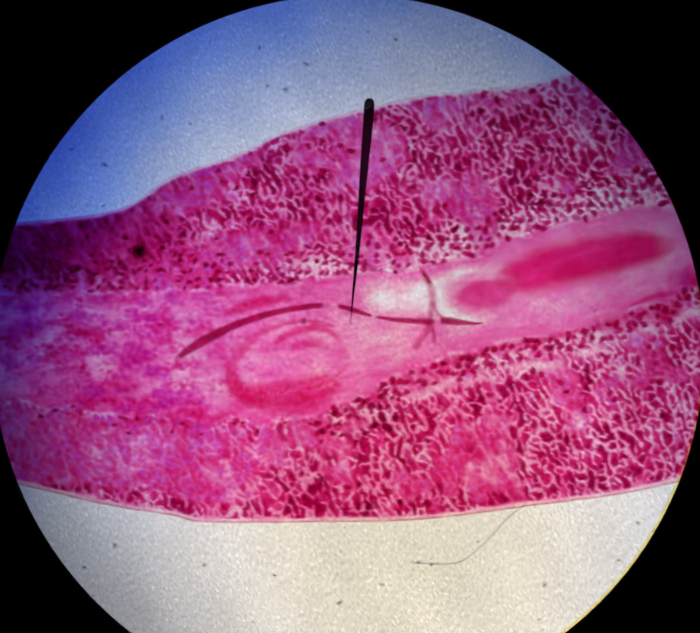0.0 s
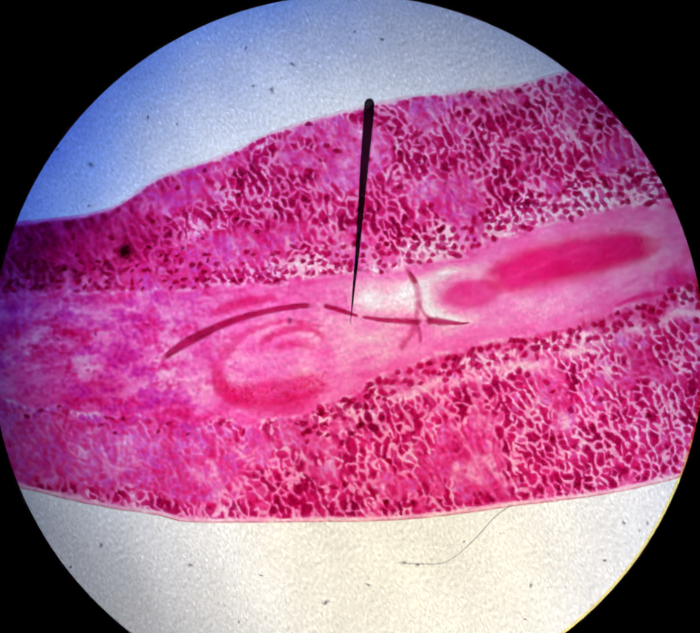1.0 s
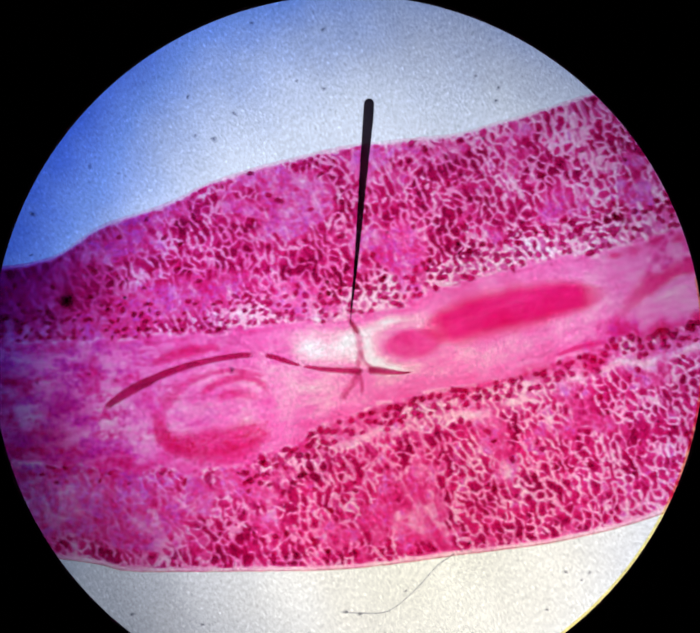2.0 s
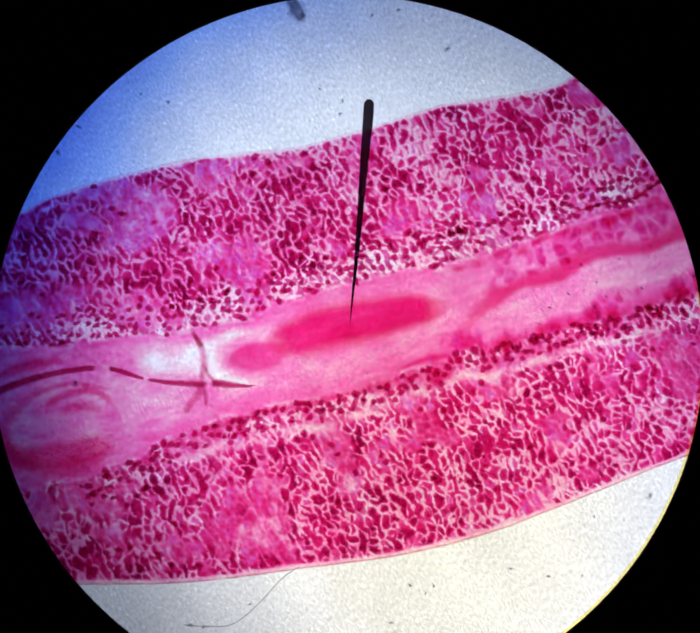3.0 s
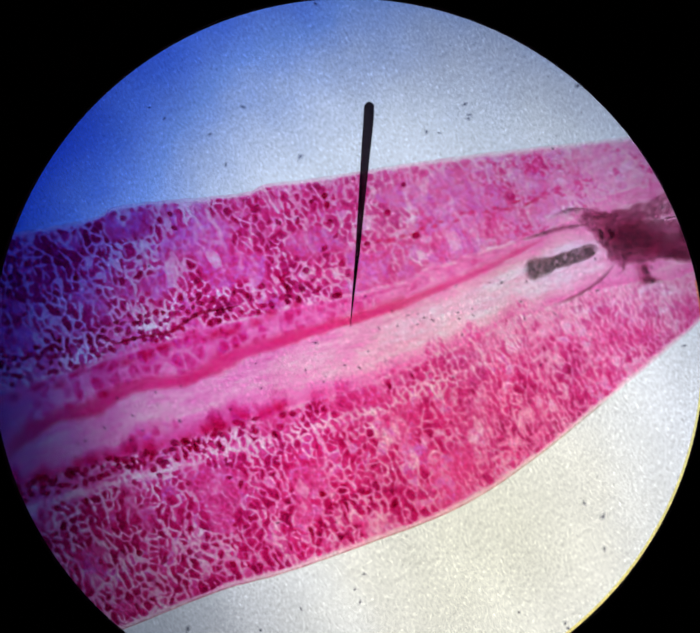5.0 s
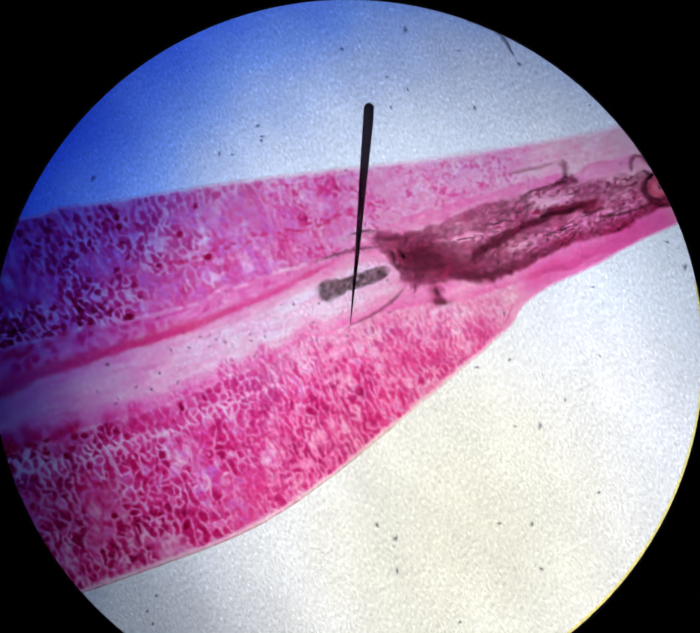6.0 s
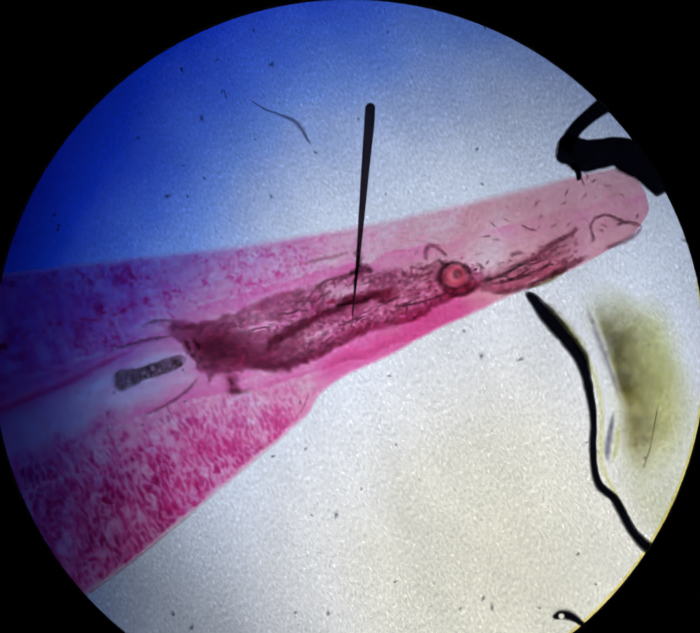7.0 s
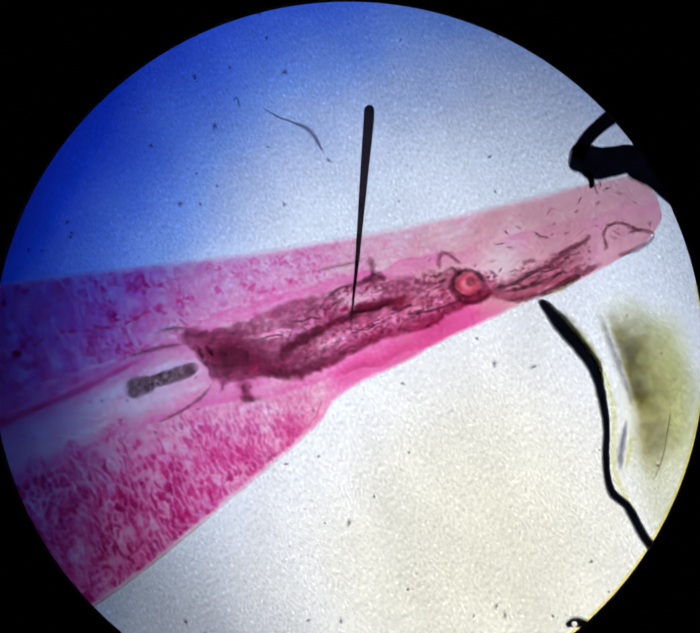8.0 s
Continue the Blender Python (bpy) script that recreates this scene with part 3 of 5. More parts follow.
def cortex_field(x, y):
    """Thickness and depth of stain of the crowded cells."""
    top, in1, in2, low = (np.interp(x, XS, ys) for ys in (Y_TOP, Y_IN1, Y_IN2, Y_LOW))
    line = np.interp(x, XS, Y_STRAND)
    upper = y < (in1 + in2) / 2
    deep = np.where(upper, in1 - y, y - in2)
    edge = np.minimum(y - top, low - y)
    drawn = ease((x - 500) / 500)
    far = ease((x - 1980) / 300)
    late = ease((x - 1380) / 300)
    mild = ease((x - 1700) / 400)
    open_up = fog(x, y, 70, 6) + 0.7 * fog(x, y, 26, 7)
    # the crowd leans down to the right; past the hollow it turns into fine slanting strokes
    lane = np.where(upper, ease((deep + 4) / 12) * ease((96 - 34 * ease((x - 1250) / 400) - deep) / 26), ease((deep + 4) / 12) * ease((50 - deep) / 12)) * ease((x - 60) / 200) * ease((2250 - x) / 150)
    net = np.exp(-((deep - 58 - 8 * fog(x, y, 70, 33)) / 20) ** 2) * (1 - upper) * ease((x - 1300) / 250) * ease((2260 - x) / 200)
    full, relief, cell = packed(x, y, 62, 1.18, 17.2, 50, 0.36 - 0.17 * lane - 0.30 * net, 4.3 - 0.9 * late, open_up + 0.3 * lane * (1 - 2 * late) + 0.7 * net)
    full2, relief2, cell2 = packed(x, y, 66, 2.0, 12.0, 60, 0.34, 3.1, open_up)
    turn = ease((x - 2020) / 160) * (1 - upper)
    full, relief, cell = (a * (1 - turn) + b * turn for a, b in ((full, full2), (relief, relief2), (cell, cell2)))
    full = 1 - (1 - full) * (0.96 - 0.10 * ease((x - 1600) / 400) - 0.08 * far) * (1 - 0.55 * ease((-20 - x) / 140) * upper)
    pale = ease((0.16 - cell) / 0.1) * (1 - lane)
    # the relief term deepens one side of each cell, an embossed shading painted in
    body = 1.08 - 0.10 * mild - 0.10 * late + 0.26 * (cell - 0.4) - 0.30 * pale + 0.22 * relief + 0.12 * fog(x, y, 15, 24) + 0.10 * fog(x, y, 7, 34)
    least = (0.15 + 0.12 * fog(x, y, 30, 59)) * (1 - 0.85 * lane * (1 - 0.8 * ease((x - 1150) / 300))) * (1 - 0.55 * drawn * (1 - late)) + 0.04 * late
    least = least * (1 - 0.8 * net)
    dens = least + (body + 0.12 * lane - least) * full
    apart = lane * np.where(upper, ease((66 - deep) / 20), ease((46 - deep) / 12)) * ease((1480 - x) / 350)
    dens = dens * (1 - 0.66 * apart)
    tone = 0.69 - 0.10 * mild + 0.36 * (cell - 0.45) - 0.16 * pale + 0.16 * lane + 0.22 * fog(x, y, 46, 8) + 0.10 * fog(x, y, 9, 9) - 0.30 * (1 - full)
    core = ease((0.5 - np.abs(relief)) / 0.3) * full
    dens = dens * (1 - (0.56 * ease((x - 1600) / 400)) * upper - 0.22 * ease((x - 1780) / 350) * (1 - upper))
    tone = tone - 0.14 * ease((x - 1700) / 450) * upper - 0.08 * ease((x - 700) / 400)
    # swollen patches: the cells run together
    lean = np.where(upper, 0.30 * ((y - top) / np.maximum(in1 - top, 1) - 0.55), 0.55 * (0.42 - (y - in2) / np.maximum(low - in2, 1)))
    patch = ease((fog(x, y, 82, 10) + 0.55 * fog(x, y, 30, 11) + lean - 0.14) / 0.34)
    for px, py, rx, ry in ((60, 690, 200, 62), (570, 560, 62, 44), (912, 482, 46, 52), (-220, 1150, 260, 60), (1090, 470, 40, 56), (20, 1190, 130, 60),
                           (1400, 330, 46, 50), (1470, 400, 40, 46), (-60, 570, 110, 50)):
        blur = np.exp(-((x - px) / rx) ** 2 - ((y - py + 0.2 * (x - px)) / ry) ** 2)
        patch = np.maximum(patch, ease(1.5 * blur + 0.35 * fog(x, y, 26, 32) - 0.35))
    patch = patch * (1 - 0.7 * far * (1 - upper)) * (1 - 0.8 * net)
    patch = np.maximum(np.maximum(patch, ease((x - 1850) / 250) * upper * ease((fog(x, y, 44, 43) + 0.5 * fog(x, y, 18, 45) + 0.32) / 0.45)), 0.45 * ease((-90 - x) / 150) * upper * ease((deep - 60) / 40))
    patch = np.maximum(patch, 0.85 * ease((190 - x) / 220) * ease((deep - 4) / 22) * ease((edge - 34 - 16 * fog(x, y, 40, 19)) / 26) * (1 - upper))
    gu, gv = grained(x, y, 62, 2.6)
    plain = ease((260 - x) / 200) * (1 - upper)
    run = 0.64 + (0.30 - 0.16 * plain) * fog(gu, gv, 22, 12) + (0.24 - 0.14 * plain) * fog(gu, gv, 8, 13) + 0.22 * plain * fog(x, y, 26, 66) + 0.14 * fog(x, y, 7, 37)
    dens = dens * (1 - 0.72 * patch) + patch * run * (0.74 - 0.12 * late - 0.2 * far + 0.22 * ease((120 - x) / 200))
    tone = tone * (1 - patch * np.where(upper, 0.72, 0.45 + 0.32 * ease((280 - x) / 200))) + 0.03 * patch
    # slits and bright rifts along the lie of the cells
    su, sv = grained(x + 6 * fog(x, y, 30, 38), y, 60, 3.6)
    slit = ease((fog(su, sv, 13, 14) + 0.55 * open_up - 0.60 + 0.12 * drawn * upper) / 0.22) * (0.45 + 0.4 * drawn - 0.2 * late) * (1 - 0.6 * far)
    rift = ease(1 - np.abs(fog(gu, gv, 50, 15) + 0.35 * fog(x, y, 20, 16)) / 0.05) * ease((fog(x, y, 90, 17) + 0.15) / 0.3)
    dens = dens * (1 - 0.85 * slit) * (1 - 0.55 * rift * (1 - far) * (1 - 0.6 * late))
    # open rows beside the pith
    row = np.where(upper, ease((deep - 2) / 16) * ease((60 - deep) / 30), np.exp(-((deep - 60 - 8 * fog(x, y, 70, 33)) / 15) ** 2) * (0.25 + 0.75 * ease((x - 280) / 250))) * ease((2080 - x) / 160) * (0.5 + 0.5 * ease((x + 50) / 200))
    ragged = np.where(upper, 0.0, 0.80 - 0.55 * late) + 0.45 * fog(x, y, 34, 18)
    dens = dens * (1 - np.clip(row * ragged, 0, 0.93))
    # soft clumps between the pith and the strand
    inner = ease((x - 1060) / 170) * ease((y - in1) / 12) * ease((line - 6 - y) / 18)
    ce, cdx, cdy, _, cc, _ = crowd(*grained(x + 9 * fog(x, y, 30, 51), y + 9 * fog(x, y, 30, 53), 75, 1.3), 27, 26)
    clump = (0.22 + 0.66 * ease((ce + 0.5 + 2 * fog(x, y, 12, 44)) / 8) * ease((15 - np.hypot(cdx, cdy)) / 9 + 0.3)) * ease((0.75 - cc) / 0.3 + 0.25) * (0.85 + 0.4 * fog(x, y, 9, 40))
    clump = clump * (1 - 0.75 * ease((x - 1620) / 380))
    # tongues of swollen cells that reach from the lower row into the hollow
    reach = 50 + 30 * fog(x, x * 0, 46, 54) + 12 * fog(x, x * 0, 14, 20)
    tongue = ease((y - in2 + reach) / 44) * ease((in2 + 16 - y) / 16) * ease((x - 880) / 160) * ease((2360 - x) / 200) * (1 - upper)
    split = ease(0.55 + 1.5 * fog(*grained(x, y, 72, 4.0), 17, 55) + 0.5 * fog(x, y, 11, 56))
    tongue = tongue * (0.20 + 0.50 * split) * (1 - ease((x - 1600) / 300) * (0.35 + 0.65 * (1 - full2)))
    # fibrous pith at the thick end
    fibre = fog(x * 0.42 + y * 0.1, y, 15, 27) + 0.5 * fog(x * 0.6, y, 7, 28) + 0.5 * fog(x * 0.7, y, 42, 29) + 0.75 * fog(x, y, 6, 57) + 0.4 * fog(x, y, 24, 39)
    pith = ease((y - in1 + 12) / 30) * ease((in2 + 30 - y) / 30) * (0.95 * ease((130 - x) / 330) + 0.22 * ease((340 - x) / 80))
    soft_mass = np.clip(0.46 * fibre + 0.27, 0, 1) * pith * (0.75 + 0.5 * core)
    flank = np.where(upper, ease((in1 + 4 - y) / 14), ease((y - in2 + 4) / 14))
    keep = (1 - ease((x - np.where(upper, 2560, 2600)) / np.where(upper, 210, 70))) * (1 - 0.55 * ease((x - 2200) / 170) * upper)
    tone = tone * (1 - 0.7 * ease((x - 2200) / 200) * upper)
    # past the hollow the lower flank is paler towards the pith, and thins out to the tip
    strokes = ease((x - 2060) / 160) * (1 - upper)
    dens = dens * (1 - strokes * (0.18 - 0.25 * fog(x, y, 60, 31)))
    dens = (dens * flank * ease((edge - np.where(upper, 5, 8)) / (12 + 8 * fog(x, y, 30, 21))) + clump * inner + soft_mass) * keep
    tone = tone + (0.14 + 0.16 * fog(x, y, 40, 58)) * strokes
    dens = dens * (1 - 0.55 * np.exp(-(deep / 70) ** 2) * ease((x - 1850) / 400) * (1 - upper)) * (1 - 0.3 * ease((x - 2460) / 120) * (1 - upper))
    flecks = ease((fog(x, y, 5, 35) + 0.6 * fog(*grained(x, y, 20, 3), 16, 36) - 0.36) / 0.5) * upper * ease((x - 2080) / 120) * ease((2800 - x) / 120)
    dens = dens + 0.34 * flecks * flank * ease((edge - 10) / 14)
    tone = tone + 0.35 * flecks
    dens = np.maximum(dens, tongue)
    # violet tint laid over the hollow, standing in for the bluer light there
    lilac_tint = ease((x - 1450) / 300) * ease((2600 - x) / 200) * ease((y - line - 6) / 30) * ease((in2 + 10 - y) / 50) * (0.045 + 0.03 * fog(x * 0.4, y + 0.3 * x, 16, 20) + 0.05 * ease((x - 2200) / 150))
    tone = np.where(dens > lilac_tint, tone, 0.0)
    dens = np.maximum(dens, lilac_tint)
    tone = tone * (1 - inner) + inner * (0.22 + 0.32 * cc + 0.15 * fog(x, y, 12, 22))
    tone = tone * (1 - pith) + pith * (0.14 + 0.34 * fog(x * 0.5, y, 26, 30))
    # darker, thicker end
    tone = tone + 0.5 * ease((-100 - x) / 260) * ease((in1 - y) / 60)
    dens = np.clip(dens, 0, 1.15)
    return 0.95 * dens + 0.05 * calm(dens), np.clip(calm(calm(tone)), 0, 1)


def sheet(name, gx, gy, field, height, z0, material, parent, label):
    """A low relief over a grid of places, left out where nothing lies."""
    x, y = np.meshgrid(gx, gy, indexing="ij")
    dens, tone = field(x, y)
    here = dens > 0.012
    wide = len(gy)
    quad = here[:-1, :-1] | here[1:, :-1] | here[:-1, 1:] | here[1:, 1:]
    i, j = np.nonzero(quad)
    a = i * wide + j
    faces = np.stack([a, a + 1, a + wide + 1, a + wide], 1)
    used = np.unique(faces)
    place = np.zeros(x.size, dtype=int)
    place[used] = np.arange(len(used))
    dens, tone = np.where(here, dens, 0).ravel()[used], tone.ravel()[used]
    verts = np.stack([(x.ravel()[used] - 784) * U, (709.5 - y.ravel()[used]) * U, dens * height * U], 1)
    ob = mesh_object(name, verts.tolist(), place[faces].tolist(), material, parent, label, attrs={"dens": dens.tolist(), "tone": tone.tolist()})
    ob.location = (0, 0, z0 * U)
    return ob


def build_cortex(section):
    ob = sheet("cortex", np.arange(-612, 2780, 2.7), np.arange(-66, 1310, 2.7), cortex_field, 4.5, CELL_Z, M_CELL, section,
               "crowded crimson and magenta cells of the cortex")
    tagged(ob, kind="stuff")


def cell_shapes():
    """The small dark cells that stand apart in the open rows: centre, outline, height."""
    rng = random.Random(23)
    cells = []
    pitch = 19.0
    for r in range(int(1400 / pitch)):
        for c in range(int(2700 / pitch)):
            x = -590 + (c + 0.5 * (r % 2)) * pitch + rng.uniform(-0.32, 0.32) * pitch
            y = -40 + r * pitch + rng.uniform(-0.32, 0.32) * pitch
            luck, size, long, turn, tall = rng.random(), rng.uniform(0.85, 1.4), rng.uniform(1.05, 1.7), rng.gauss(-0.35, 0.5), rng.uniform(3.5, 5.5)
            top, in1, in2, low = zone(x)
            upper = y < (in1 + in2) / 2
            deep = in1 - y if upper else y - in2
            row = 4 < deep < 80 if upper else 0 < deep < 86
            keep = (0.66 - 0.30 * float(ease((x - 300) / 500))) * (1 - float(ease((x - (1600 if upper else 1480)) / 350)))
            apart = float(ease((x - 60) / 200)) * float(ease((1750 - x) / 300)) * (4 < deep < 82 if upper else 2 < deep < 46)
            keep += (0.88 - keep) * apart
            if y < top + 12 or y > low - 12:
                continue
            if not row:
                # strays among the crowd
                keep = 0.05 * (1 - float(ease((x - 1900) / 200))) if (deep > 60) else 0.0
            if luck > keep:
                continue
            if upper and x < 260:
                size *= 0.78
                long *= 1.35
            if not upper and x <= 200:
                long *= 1.4
                if luck > 0.30 or not 2 < deep < 34:
                    continue
                size *= 0.72
            elif not upper:
                # two close rows beside the pith, then an open lane
                luck = luck * (1.0 if deep < 46 else 2.2 if deep < 72 else 1.6)
                if luck > keep:
                    continue
                size *= 1.08 if deep < 40 else 0.95
            rx, ry = 7.6 * size * math.sqrt(long), 7.6 * size / math.sqrt(long)
            if x > 700 and rng.random() < 0.5:
                turn += 1.3
            shape = []
            for a in np.linspace(0, 2 * math.pi, 13)[:-1]:
                k = 1 + 0.55 * wobble(x + 9 * math.cos(a), y + 9 * math.sin(a), 8, 21.0)
                px, py = rx * k * math.cos(a), ry * k * math.sin(a)
                shape.append((px * math.cos(turn) - py * math.sin(turn), px * math.sin(turn) + py * math.cos(turn)))
            cells.append((x, y, shape, tall))
    return cells


CELL_Z = 4.0


def cell_mesh(outline, tall, inset, cx=0.0, cy=0.0, base=0):
    """A low mound: thin at its outline, thick over its rounded core."""
    m = len(outline)
    mean = sum(math.hypot(dx, dy) for dx, dy in outline) / m
    verts = [(cx + dx, cy + dy, 0.0) for dx, dy in outline] + [(cx + dx * 0.84, cy + dy * 0.84, tall * 0.5) for dx, dy in outline]
    for dx, dy in outline:
        r = max(math.hypot(dx, dy), 0.01)
        k = inset * (0.55 + 0.45 * mean / r)
        verts.append((cx + dx * k, cy + dy * k, tall))
    verts = [(x * U, -y * U, z * U) for x, y, z in verts]
    faces = [tuple(base + 2 * m + i for i in reversed(range(m)))]
    for ring in (0, m):
        faces += [(base + ring + i, base + ring + m + i, base + ring + m + (i + 1) % m, base + ring + (i + 1) % m) for i in range(m)]
    return verts, faces, [0.0] * m + [0.5] * m + [1.0] * m


def build_cells(section):
    cells = cell_shapes()
    # the cells round the crimson body are single pieces
    cells.sort(key=lambda c: math.hypot(c[0] - 700, (c[1] - 700) * 1.2))
    single, rest = cells[:300], cells[300:]
    for x, y, outline, tall in single:
        verts, faces, dens = cell_mesh(outline, tall, 0.6)
        ob = mesh_object("cell", verts, faces, M_DOT, section, smooth=False, attrs={"dens": dens})
        ob.location = plan(x, y, CELL_Z + 5)
    verts, faces, dens = [], [], []
    for x, y, outline, tall in rest:
        v, f, d = cell_mesh(outline, tall, 0.6, x - 784, y - 709.5, len(verts))
        verts += v
        faces += f
        dens += d
    ob = mesh_object("inner_sheath", verts, faces, M_DOT, section, "small dark cells in open rows", smooth=False, attrs={"dens": dens})
    ob.location = (0, 0, (CELL_Z + 5) * U)
    tagged(ob, kind="stuff")


def build_epidermis(section):
    """The thin, tan outer skin along the lower flank."""
    rows = [(float(x), float(np.interp(x, XS, Y_LOW)) - 2.0, 2.6, 2.6) for x in range(-600, 2420, 45)]
    band("epidermis", rows, 2, 3.6, M_SKIN, section, "thin tan outer skin", 0.9, 40, 420, 4, 0.5, 30)


# ---------------------------------------------------------------- larger bodies in the section
def build_bodies(section):
    z = 4.6
    # crimson body with its small lobe
    body = band("crimson_body", [(585, 768, 20, 24), (650, 750, 48, 56), (740, 724, 62, 72), (830, 706, 64, 70), (910, 690, 56, 58), (980, 680, 36, 44), (1040, 668, 18, 24)],
         6, z, M_BLOB, section, "long soft-edged crimson body", 0.6, 85, 60, 16, 0.12, 45)
    pebble("crimson_lobe", 592, 789, 80, 38, -0.14, 5, z, M_LOBE, body, "rounded crimson lobe", 0.35, 0.1, 10, 48)
    # wavy crimson strand beside the hollow
    wide = [(x, y, 27 + 14 * wobble(x, 0, 60, 4.0), 17 + 9 * wobble(x, 9, 60, 4.0)) for x, y in STRAND]
    wide = [(x, y, a * (1.25 - 0.3 * float(ease((x - 1600) / 200))), b * (1.25 - 0.3 * float(ease((x - 1600) / 200)))) for x, y, a, b in wide if x < 2090]
    band("crimson_strand", wide, 4, z, M_CORD, section, "wavy crimson strand", 0.8, 190, 150, 12, 0.45, 30)
    band("crimson_strand", [(1930, 380, 16, 12), (2040, 336, 18, 13), (2120, 302, 18, 12), (2200, 262, 14, 10), (2290, 216, 6, 6)], 3, z, M_LOBE, section, "paler thinning end of the strand", 0.95, 90, 60, 8, 0.5, 26)
    band("hook_strand", [(905, 820, 6, 6), (950, 800, 10, 9), (1000, 788, 12, 12), (1036, 790, 11, 12), (1055, 812, 8, 8)], 3, z, M_LOBE, section, "", 0.95, 20, 30, 6, 0.3)
    pebble("round_body", 990, 838, 54, 30, -0.1, 3, z, M_OVAL, section, "rose rounded body", 0.8, 0.15, 8, 40, 3)
    pebble("round_body", 860, 850, 60, 26, -0.2, 3, z, M_OVAL, section, "rose rounded body", 0.9, 0.2, 8, 40, 4)
    rng = random.Random(5)
    for x in range(1090, 1720, 42):
        y = float(np.interp(x, XS, Y_IN2)) - 2 + rng.uniform(-8, 8)
        pebble("swelling", x + rng.uniform(-10, 10), y, rng.uniform(20, 36), rng.uniform(16, 27), rng.uniform(-0.6, 0.2), 2, z, M_STRAND if rng.random() < 0.6 else M_OVAL,
               section, "", 0.9, 0.25, 5, 22, rng.random() * 9)
    for x in range(1040, 1760, 48):
        y = float(np.interp(x, XS, Y_IN1)) + 12 + rng.uniform(-12, 14)
        pebble("swelling", x + rng.uniform(-12, 12), y, rng.uniform(18, 34), rng.uniform(12, 20), rng.uniform(-0.7, 0), 2, z, M_STRAND if rng.random() < 0.7 else M_OVAL,
               section, "", 0.95, 0.25, 5, 22, rng.random() * 9)
    # dark bars
    band("dark_bar", [(-102, 936, 7, 7), (-70, 912, 11, 11), (-30, 888, 13, 13), (34, 857, 10, 10), (90, 838, 9, 9), (150, 824, 8, 8), (205, 816, 8, 8), (236, 815, 7, 7)],
         4, z, M_BAR, section, "curved dark crimson bar", 0.4, 14, 50, 6, 0.12)
    band("dark_bar", [(258, 815, 6, 6), (285, 822, 7, 7), (312, 831, 6, 6), (338, 839, 3, 3)], 4, z, M_BAR, section, "", 0.4, 5, 24, 6, 0.12)
    band("dark_bar", [(342, 840, 4, 4), (392, 847, 7, 7), (425, 849, 8, 8), (462, 851, 10, 10), (480, 850, 7, 7)], 4, z, M_BAR, section, "", 0.5, 8, 24, 6, 0.2)
    band("dark_bar", [(484, 848, 9, 9), (510, 850, 11, 11), (540, 853, 8, 8), (566, 855, 4, 4), (588, 853, 1, 1)], 4, z, M_BAR, section, "", 0.5, 8, 24, 6, 0.15)
    # forked wall between the two clear openings
    strand("cross_wall", [(438, 728), (452, 745), (464, 768), (470, 795), (468, 825), (466, 850)], 17, z, M_WALLS, section)
    strand("cross_wall", [(446, 735), (458, 752), (470, 772)], 18, z, M_BAR, section)
    strand("cross_wall", [(466, 850), (458, 872), (444, 895), (428, 918)], 21, z, M_WALLS, section)
    strand("cross_wall", [(470, 850), (474, 880), (476, 905)], 10, z, M_WALLS, section)
    strand("cross_wall", [(470, 800), (482, 830), (500, 848)], 15, z, M_WALLS, section)
    # coiled oval body
    oval = band("oval_body", [(268, 862, 4, 4), (235, 858, 9, 8), (180, 850, 8, 8), (120, 862, 11, 12), (70, 890, 17, 19), (34, 930, 22, 24), (24, 975, 26, 26), (45, 1015, 26, 24),
                       (95, 1038, 26, 22), (160, 1042, 26, 24), (215, 1028, 24, 22), (255, 998, 20, 18), (276, 970, 10, 8)], 4, z, M_OVAL, section,
         "coiled oval body with a rose coat", 0.75, 30, 160, 10, 0.7, 20)
    band("oval_core", [(8, 940, 12, 12), (34, 1000, 30, 26), (89, 1018, 40, 34), (161, 1012, 46, 40), (228, 992, 42, 36), (276, 960, 16, 14)], 5, z + 0.6, M_CRESCENT, oval,
         "crimson crescent in the oval body", 0.6, 60, 70, 12, 0.25, 22)
    for k in range(70):
        f = rng.random()
        x, y = 30 + 240 * f, float(np.interp(30 + 240 * f, [30, 89, 161, 228, 272], [1000, 1018, 1012, 992, 966])) + rng.gauss(0, 13)
        pebble("granule", x, y, rng.uniform(3, 6), rng.uniform(2, 4), rng.uniform(-1, 1), 1.5, z + 6.4, M_BLOB, oval, "", 1.0, 0.5, 3, 10, k)
    band("oval_loop", [(108, 910, 10, 8), (145, 882, 14, 12), (185, 868, 12, 13), (222, 866, 11, 13), (256, 884, 11, 10), (266, 905, 6, 6)], 4, z, M_CRESCENT, oval, "", 0.8, 24, 44, 6, 0.35)
    band("oval_fold", [(140, 915, 10, 12), (185, 902, 18, 16), (222, 905, 18, 14), (252, 918, 8, 8)], 4, z + 0.4, M_OVAL, oval, "", 0.8, 24, 36, 6, 0.3)
    pebble("rose_patch", -215, 1000, 80, 40, 0.2, 3, z, M_OVAL, section, "", 0.9, 0.4, 8, 36, 6)
    band("rose_streak", [(-6, 840, 8, 8), (34, 824, 19, 14), (80, 812, 21, 15), (125, 802, 18, 14), (172, 800, 8, 8)], 3, z, M_CRESCENT, section, "", 0.75, 30, 44, 8, 0.5, 20)
    band("rose_streak", [(420, 958, 5, 5), (520, 940, 10, 10), (640, 905, 14, 12), (760, 880, 12, 14), (860, 852, 5, 5)], 3, z, M_OVAL, section, "", 0.95, 40, 44, 8, 0.5, 30)
